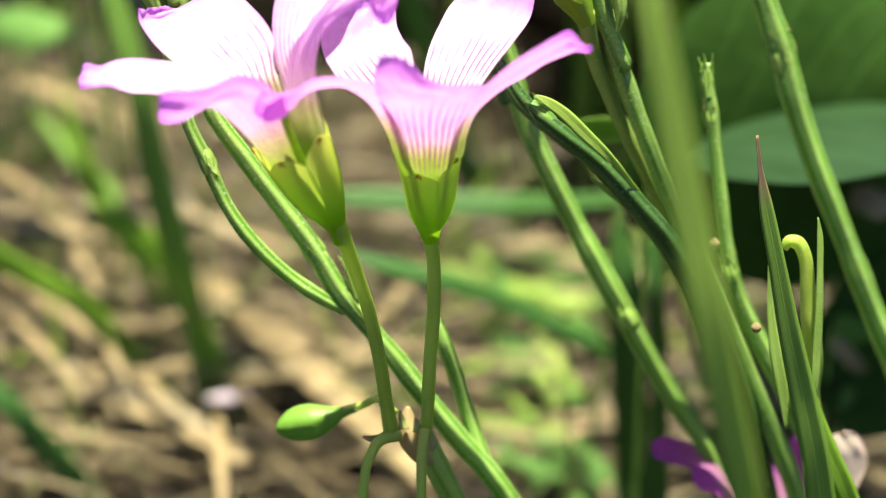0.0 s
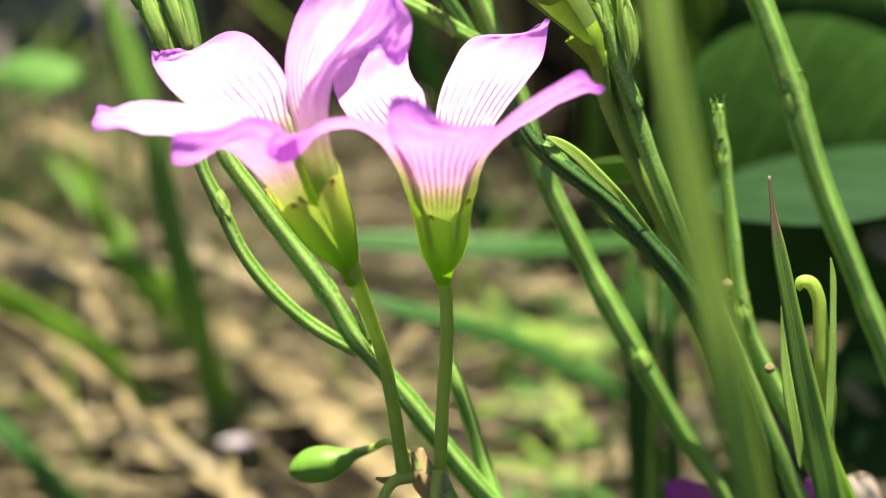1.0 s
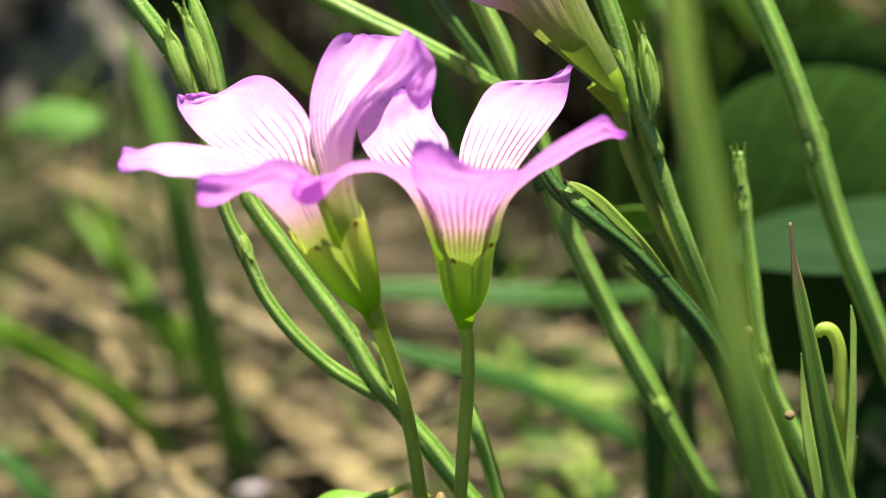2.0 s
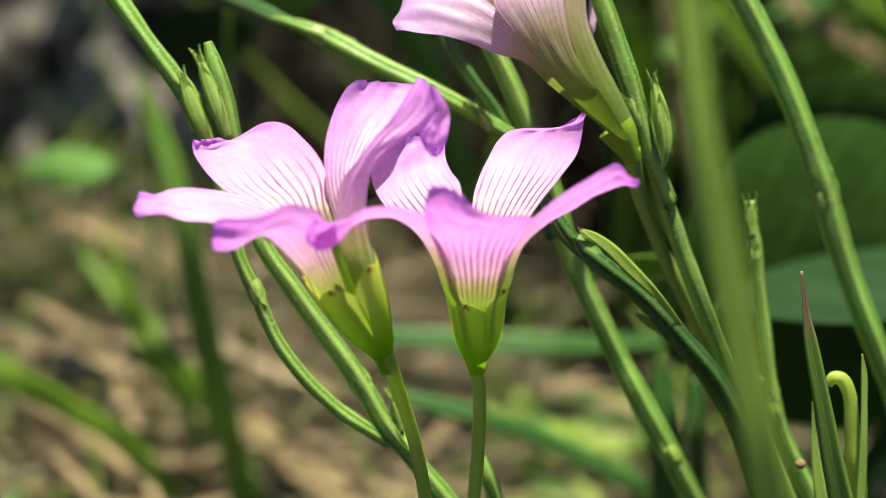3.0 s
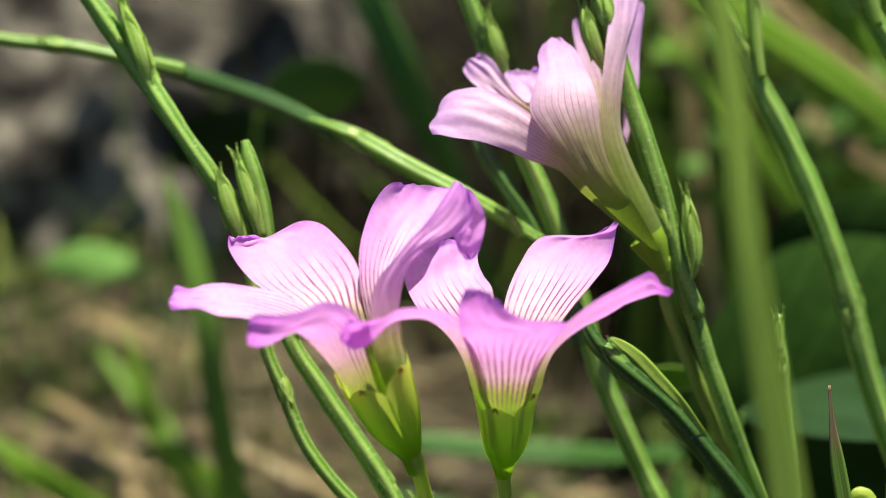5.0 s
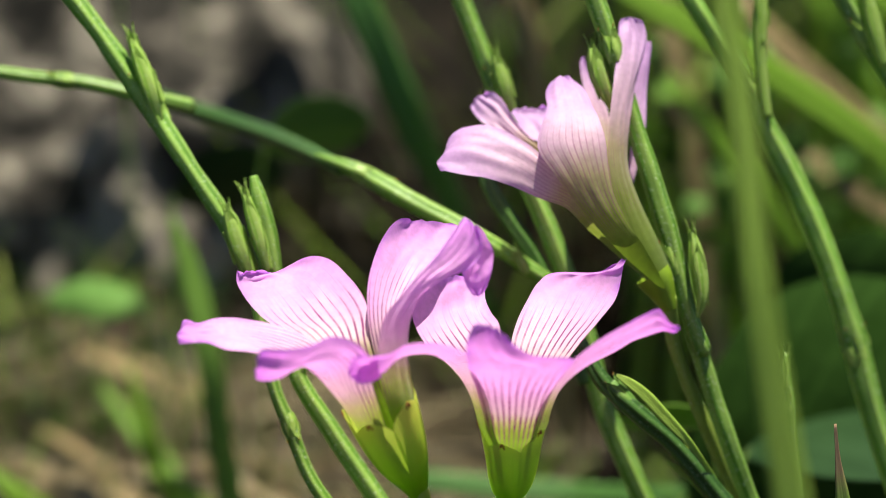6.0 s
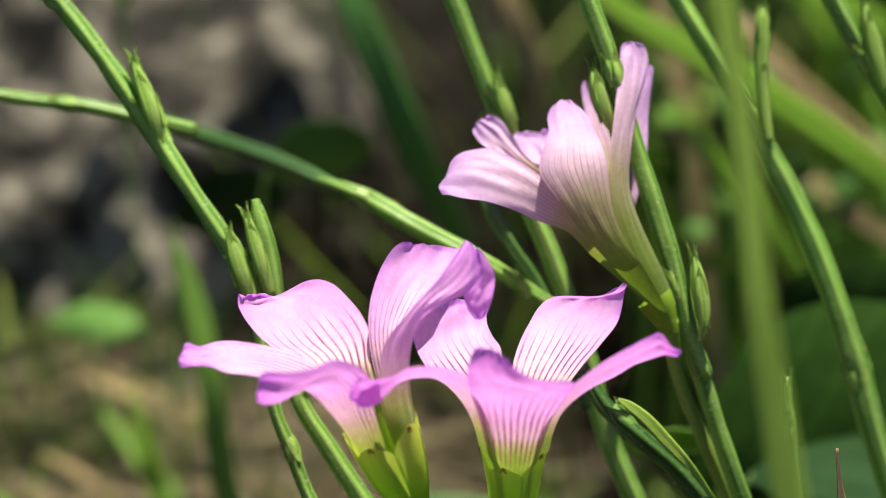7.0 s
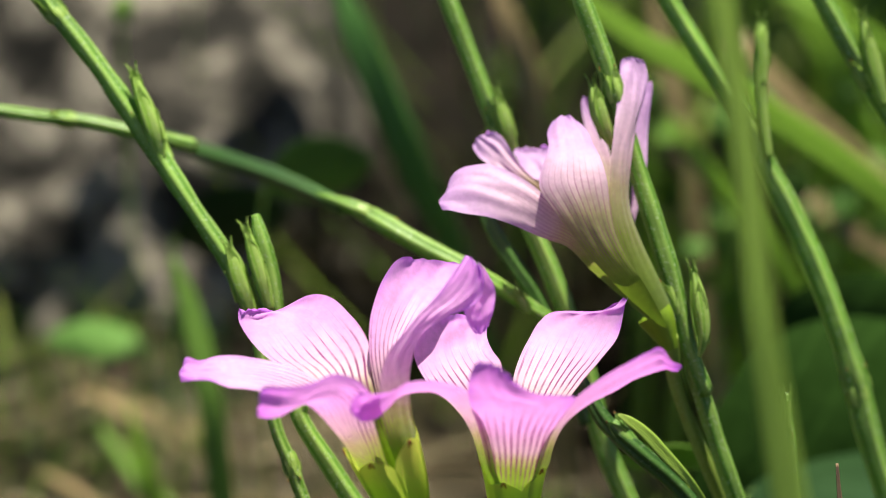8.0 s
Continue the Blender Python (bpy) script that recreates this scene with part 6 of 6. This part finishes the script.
broad_leaf((29.26, 77.98, 7.33), (-7.40, -2.31, 0.00), (-0.14, 1.23, 0.00), 0.15, 'small green weed leaf near the ground', M_LEAF_SOFT, 'weed_leaf', 'leaf')
broad_leaf((18.46, 60.55, 10.42), (-7.06, -1.67, 0.00), (-0.12, 1.14, 0.00), 0.15, 'small green weed leaf near the ground', M_LEAF_SOFT, 'weed_leaf', 'leaf')
broad_leaf((13.64, 92.72, 9.92), (6.94, -3.60, 0.00), (-0.34, -1.24, 0.00), 0.15, 'small green weed leaf near the ground', M_LEAF_SOFT, 'weed_leaf', 'leaf')
broad_leaf((25.43, 76.02, 7.73), (-5.76, 7.06, 0.00), (0.70, 1.01, 0.00), 0.15, 'small green weed leaf near the ground', M_LEAF_SOFT, 'weed_leaf', 'leaf')
broad_leaf((17.68, 92.52, 7.44), (-1.82, -8.17, 0.00), (-0.73, 0.28, 0.00), 0.15, 'small green weed leaf near the ground', M_LEAF_SOFT, 'weed_leaf', 'leaf')
broad_leaf((15.59, 44.38, 13.51), (5.78, -1.03, 0.00), (-0.12, -0.89, 0.00), 0.15, 'small green weed leaf near the ground', M_LEAF_SOFT, 'weed_leaf', 'leaf')
broad_leaf((16.01, 52.53, 9.33), (-1.15, 6.52, 0.00), (0.65, 0.20, 0.00), 0.15, 'small green weed leaf near the ground', M_LEAF_SOFT, 'weed_leaf', 'leaf')
broad_leaf((18.22, 57.18, 12.63), (-6.45, 5.79, 0.00), (0.59, 1.06, 0.00), 0.15, 'small green weed leaf near the ground', M_LEAF_SOFT, 'weed_leaf', 'leaf')
broad_leaf((28.29, 84.55, 9.40), (-7.61, 1.26, 0.00), (0.20, 1.33, 0.00), 0.15, 'small green weed leaf near the ground', M_LEAF_SOFT, 'weed_leaf', 'leaf')
broad_leaf((12.94, 73.46, 8.10), (6.29, -1.88, 0.00), (-0.19, -1.04, 0.00), 0.15, 'small green weed leaf near the ground', M_LEAF_SOFT, 'weed_leaf', 'leaf')
broad_leaf((34.43, 109.45, 50.44), (4.78, 3.15, -1.42), (0.36, 2.34, -2.44), 0.15, 'small green weed leaf among the grass', M_LEAF, 'weed_leaf', 'leaf')
broad_leaf((29.22, 134.62, 35.18), (0.66, -3.65, -2.10), (-1.30, 4.20, -2.22), 0.15, 'small green weed leaf among the grass', M_LEAF_BRIGHT, 'weed_leaf', 'leaf')
broad_leaf((43.98, 148.14, 43.72), (-5.01, 4.34, -0.08), (0.93, 1.62, 1.14), 0.15, 'small green weed leaf among the grass', M_LEAF_DARK, 'weed_leaf', 'leaf')
broad_leaf((32.25, 140.15, 37.59), (-3.79, -0.16, 4.03), (1.62, -1.32, 1.77), 0.15, 'small green weed leaf among the grass', M_LEAF, 'weed_leaf', 'leaf')
broad_leaf((45.60, 130.56, 69.07), (-3.91, 3.74, 0.38), (0.94, 1.42, 0.91), 0.15, 'small green weed leaf among the grass', M_LEAF_BRIGHT, 'weed_leaf', 'leaf')
broad_leaf((39.56, 149.38, 38.05), (9.36, -1.12, 0.77), (0.20, -0.50, -2.91), 0.15, 'small green weed leaf among the grass', M_LEAF_DARK, 'weed_leaf', 'leaf')
broad_leaf((50.68, 144.60, 63.61), (-2.26, 3.58, 3.00), (1.27, -3.69, 2.08), 0.15, 'small green weed leaf among the grass', M_LEAF, 'weed_leaf', 'leaf')
broad_leaf((33.44, 107.71, 45.48), (-1.76, -2.68, -2.08), (-1.44, 0.75, 0.16), 0.15, 'small green weed leaf among the grass', M_LEAF_BRIGHT, 'weed_leaf', 'leaf')
broad_leaf((31.08, 155.62, 51.72), (0.18, 2.03, -4.27), (-1.25, 3.94, -1.40), 0.15, 'small green weed leaf among the grass', M_LEAF_DARK, 'weed_leaf', 'leaf')
broad_leaf((43.90, 137.33, 66.81), (-3.79, 0.23, -3.75), (-1.37, 2.85, 0.30), 0.15, 'small green weed leaf among the grass', M_LEAF, 'weed_leaf', 'leaf')
broad_leaf((66.99, 157.75, 44.30), (0.12, -5.34, -4.14), (-3.50, -2.81, 0.82), 0.15, 'small green weed leaf among the grass', M_LEAF_BRIGHT, 'weed_leaf', 'leaf')
broad_leaf((50.42, 116.20, 47.89), (3.97, -0.26, 0.87), (0.41, -0.07, -1.31), 0.15, 'small green weed leaf among the grass', M_LEAF_DARK, 'weed_leaf', 'leaf')
broad_leaf((59.62, 144.08, 46.17), (-5.63, 0.75, 0.04), (1.05, 4.92, -0.08), 0.15, 'small green weed leaf among the grass', M_LEAF, 'weed_leaf', 'leaf')
broad_leaf((34.91, 140.27, 63.53), (-3.91, -3.79, -1.77), (-1.22, 2.45, 0.30), 0.15, 'small green weed leaf among the grass', M_LEAF_BRIGHT, 'weed_leaf', 'leaf')
broad_leaf((57.50, 134.36, 70.17), (3.93, 0.59, 1.45), (0.61, -1.25, -0.82), 0.15, 'small green weed leaf among the grass', M_LEAF_DARK, 'weed_leaf', 'leaf')
broad_leaf((34.10, 116.16, 50.93), (2.76, 1.33, 2.37), (0.89, -3.59, 0.65), 0.15, 'small green weed leaf among the grass', M_LEAF, 'weed_leaf', 'leaf')
broad_leaf((67.64, 146.49, 33.64), (3.27, 0.78, 3.58), (1.69, -0.83, -0.74), 0.15, 'small green weed leaf among the grass', M_LEAF_BRIGHT, 'weed_leaf', 'leaf')
broad_leaf((34.71, 168.54, 57.20), (-2.79, 1.84, 2.58), (1.62, 1.11, 0.54), 0.15, 'small green weed leaf among the grass', M_LEAF_DARK, 'weed_leaf', 'leaf')
broad_leaf((61.96, 138.04, 58.36), (4.86, -2.69, 0.83), (-0.56, -2.79, -0.72), 0.15, 'small green weed leaf among the grass', M_LEAF, 'weed_leaf', 'leaf')
broad_leaf((56.74, 140.67, 54.33), (-2.35, 2.44, -4.04), (-2.03, -2.72, 1.97), 0.15, 'small green weed leaf among the grass', M_LEAF_BRIGHT, 'weed_leaf', 'leaf')
broad_leaf((60.77, 133.95, 42.02), (-6.43, -1.84, 3.47), (1.42, 1.41, 1.32), 0.15, 'small green weed leaf among the grass', M_LEAF_DARK, 'weed_leaf', 'leaf')
broad_leaf((70.64, 152.75, 35.90), (-7.76, -4.08, 0.65), (-1.10, -1.86, 3.03), 0.15, 'small green weed leaf among the grass', M_LEAF, 'weed_leaf', 'leaf')
broad_leaf((59.42, 111.01, 56.16), (3.13, 1.82, 3.08), (2.03, 0.81, -1.31), 0.15, 'small green weed leaf among the grass', M_LEAF_BRIGHT, 'weed_leaf', 'leaf')
broad_leaf((28.74, 113.51, 60.66), (3.65, -2.54, 2.03), (0.66, 1.17, -1.76), 0.15, 'small green weed leaf among the grass', M_LEAF_DARK, 'weed_leaf', 'leaf')
broad_leaf((62.81, 144.49, 61.31), (3.57, 3.26, 1.87), (0.59, -4.03, 0.45), 0.15, 'small green weed leaf among the grass', M_LEAF, 'weed_leaf', 'leaf')
broad_leaf((46.09, 129.08, 40.43), (-4.67, 1.43, -5.16), (-2.17, -0.24, 1.77), 0.15, 'small green weed leaf among the grass', M_LEAF_BRIGHT, 'weed_leaf', 'leaf')
broad_leaf((58.59, 138.54, 66.28), (-2.81, -1.87, -2.11), (-1.79, -2.13, 1.54), 0.15, 'small green weed leaf among the grass', M_LEAF_DARK, 'weed_leaf', 'leaf')
broad_leaf((45.94, 145.18, 40.62), (-4.98, 2.24, 0.77), (0.69, -0.04, 1.71), 0.15, 'small green weed leaf among the grass', M_LEAF, 'weed_leaf', 'leaf')
broad_leaf((43.89, 131.08, 65.14), (3.58, 4.67, 1.75), (1.26, -2.24, -0.15), 0.15, 'small green weed leaf among the grass', M_LEAF_BRIGHT, 'weed_leaf', 'leaf')
broad_leaf((34.94, 133.45, 56.54), (-7.30, 1.53, -0.23), (-0.37, -3.51, 3.68), 0.15, 'small green weed leaf among the grass', M_LEAF_DARK, 'weed_leaf', 'leaf')
broad_leaf((61.07, 126.01, 56.94), (-5.63, 1.77, -2.11), (-0.72, 0.36, 1.81), 0.15, 'small green weed leaf among the grass', M_LEAF, 'weed_leaf', 'leaf')
broad_leaf((29.30, 118.33, 63.33), (-5.52, 2.74, -1.48), (-0.55, -2.53, 2.78), 0.15, 'small green weed leaf among the grass', M_LEAF_BRIGHT, 'weed_leaf', 'leaf')
broad_leaf((51.08, 112.92, 63.17), (-7.25, -0.18, -0.18), (-0.15, 0.57, 2.10), 0.15, 'small green weed leaf among the grass', M_LEAF_DARK, 'weed_leaf', 'leaf')
broad_leaf((44.06, 142.36, 67.49), (6.67, -1.35, 0.24), (-0.70, -4.58, -0.63), 0.15, 'small green weed leaf among the grass', M_LEAF, 'weed_leaf', 'leaf')
broad_leaf((38.18, 108.56, 56.19), (2.99, 0.64, 4.26), (2.06, -0.51, -0.80), 0.15, 'small green weed leaf among the grass', M_LEAF_BRIGHT, 'weed_leaf', 'leaf')
broad_leaf((54.70, 113.86, 58.01), (3.11, 5.47, 2.43), (2.22, 0.24, -0.82), 0.15, 'small green weed leaf among the grass', M_LEAF_DARK, 'weed_leaf', 'leaf')
broad_leaf((-24.53, 56.86, 12.00), (5.9, 1.3, 0.00), (0.12, -0.95, -0.00), .2, 'fallen whitish petal lying on the litter', M_PETAL_DRY, 'fallen_petal', 'petal')
blade([(-59.86, 99.14, 15.00, 0.54), (-52.68, 95.33, 15.60, 0.90), (-45.51, 91.52, 15.00, 0.45)], (0, -0.5, 0.86), 'pale dry grass blade lying on the litter', M_PALE_STRAW, 'dry_grass_blade', 'dry grass')
blade([(-56.81, 88.36, 13.00, 0.51), (-46.84, 77.47, 13.60, 0.86), (-36.87, 66.58, 13.00, 0.43)], (0, -0.5, 0.86), 'pale dry grass blade lying on the litter', M_STRAW, 'dry_grass_blade', 'dry grass')
blade([(-60.80, 140.24, 15.00, 0.66), (-53.52, 133.90, 15.60, 1.10), (-46.24, 127.56, 15.00, 0.55)], (0, -0.5, 0.86), 'pale dry grass blade lying on the litter', M_STRAW, 'dry_grass_blade', 'dry grass')
blade([(-33.10, 101.38, 14.00, 0.49), (-26.79, 95.94, 14.60, 0.81), (-20.48, 90.49, 14.00, 0.41)], (0, -0.5, 0.86), 'pale dry grass blade lying on the litter', M_PALE_STRAW, 'dry_grass_blade', 'dry grass')
blade([(-61.78, 115.08, 14.00, 0.46), (-55.01, 108.13, 14.60, 0.77), (-48.23, 101.18, 14.00, 0.38)], (0, -0.5, 0.86), 'pale dry grass blade lying on the litter', M_STRAW, 'dry_grass_blade', 'dry grass')
blade([(-40.33, 71.95, 14.00, 0.40), (-37.06, 64.44, 14.60, 0.67), (-33.80, 56.94, 14.00, 0.33)], (0, -0.5, 0.86), 'pale dry grass blade lying on the litter', M_STRAW, 'dry_grass_blade', 'dry grass')
blade([(-33.05, 56.65, 14.00, 0.51), (-27.35, 51.15, 14.60, 0.85), (-21.65, 45.64, 14.00, 0.43)], (0, -0.5, 0.86), 'pale dry grass blade lying on the litter', M_PALE_STRAW, 'dry_grass_blade', 'dry grass')
blade([(-51.37, 74.11, 14.00, 0.40), (-45.38, 64.99, 14.60, 0.67), (-39.39, 55.87, 14.00, 0.34)], (0, -0.5, 0.86), 'pale dry grass blade lying on the litter', M_STRAW, 'dry_grass_blade', 'dry grass')
blade([(-22.32, 50.74, 14.00, 0.49), (-21.42, 41.82, 14.60, 0.82), (-20.52, 32.89, 14.00, 0.41)], (0, -0.5, 0.86), 'pale dry grass blade lying on the litter', M_STRAW, 'dry_grass_blade', 'dry grass')
blade([(-46.27, 93.43, 14.00, 0.43), (-43.24, 86.09, 14.60, 0.72), (-40.20, 78.76, 14.00, 0.36)], (0, -0.5, 0.86), 'pale dry grass blade lying on the litter', M_STRAW, 'dry_grass_blade', 'dry grass')
blade([(-54.40, 124.92, 17.00, 0.47), (-49.60, 114.58, 17.60, 0.78), (-44.80, 104.23, 17.00, 0.39)], (0, -0.5, 0.86), 'soft green grass blade lying on the straw', M_BLADE_MID, 'grass_blade', 'grass')
blade([(-45.98, 107.22, 17.00, 0.70), (-42.35, 102.22, 17.60, 1.16), (-38.72, 97.21, 17.00, 0.58)], (0, -0.5, 0.86), 'soft green grass blade lying on the straw', M_BLADE_MID, 'grass_blade', 'grass')
broad_leaf((49.78, 34.00, 52.12), (5.32, 3.00, -0.99), (0.81, -1.77, -1.02), 0.15, 'peach coloured dry leaf among dark leaves', M_STRAW, 'dry_leaf', 'dry leaf')
broad_leaf((48.32, 30.00, 38.33), (5.09, 3.00, -1.20), (0.66, -1.45, -0.83), 0.15, 'small bright green leaf in the sun', M_LEAF_BRIGHT, 'weed_leaf', 'leaf')
broad_leaf((47.15, 26.00, 39.35), (5.01, 3.00, -4.67), (0.09, -1.39, -0.80), 0.15, 'brown dry leaf among dark leaves', M_STRAW, 'dry_leaf', 'dry leaf')
broad_leaf((48.59, 24.00, 32.05), (5.05, 3.00, -0.98), (1.00, -2.08, -1.20), 0.15, 'dull green leaf in shade near the ground', M_LEAF, 'weed_leaf', 'leaf')
broad_leaf((29.75, 26.00, 33.34), (4.36, 3.00, -5.24), (-0.00, -1.73, -1.00), 0.15, 'soft green leaf behind the grass blades', M_LEAF, 'weed_leaf', 'leaf')
broad_leaf((20.09, 36.00, 36.53), (4.20, 3.00, -4.66), (0.11, -1.38, -0.80), 0.15, 'soft green leaf behind the grass blades', M_LEAF, 'weed_leaf', 'leaf')
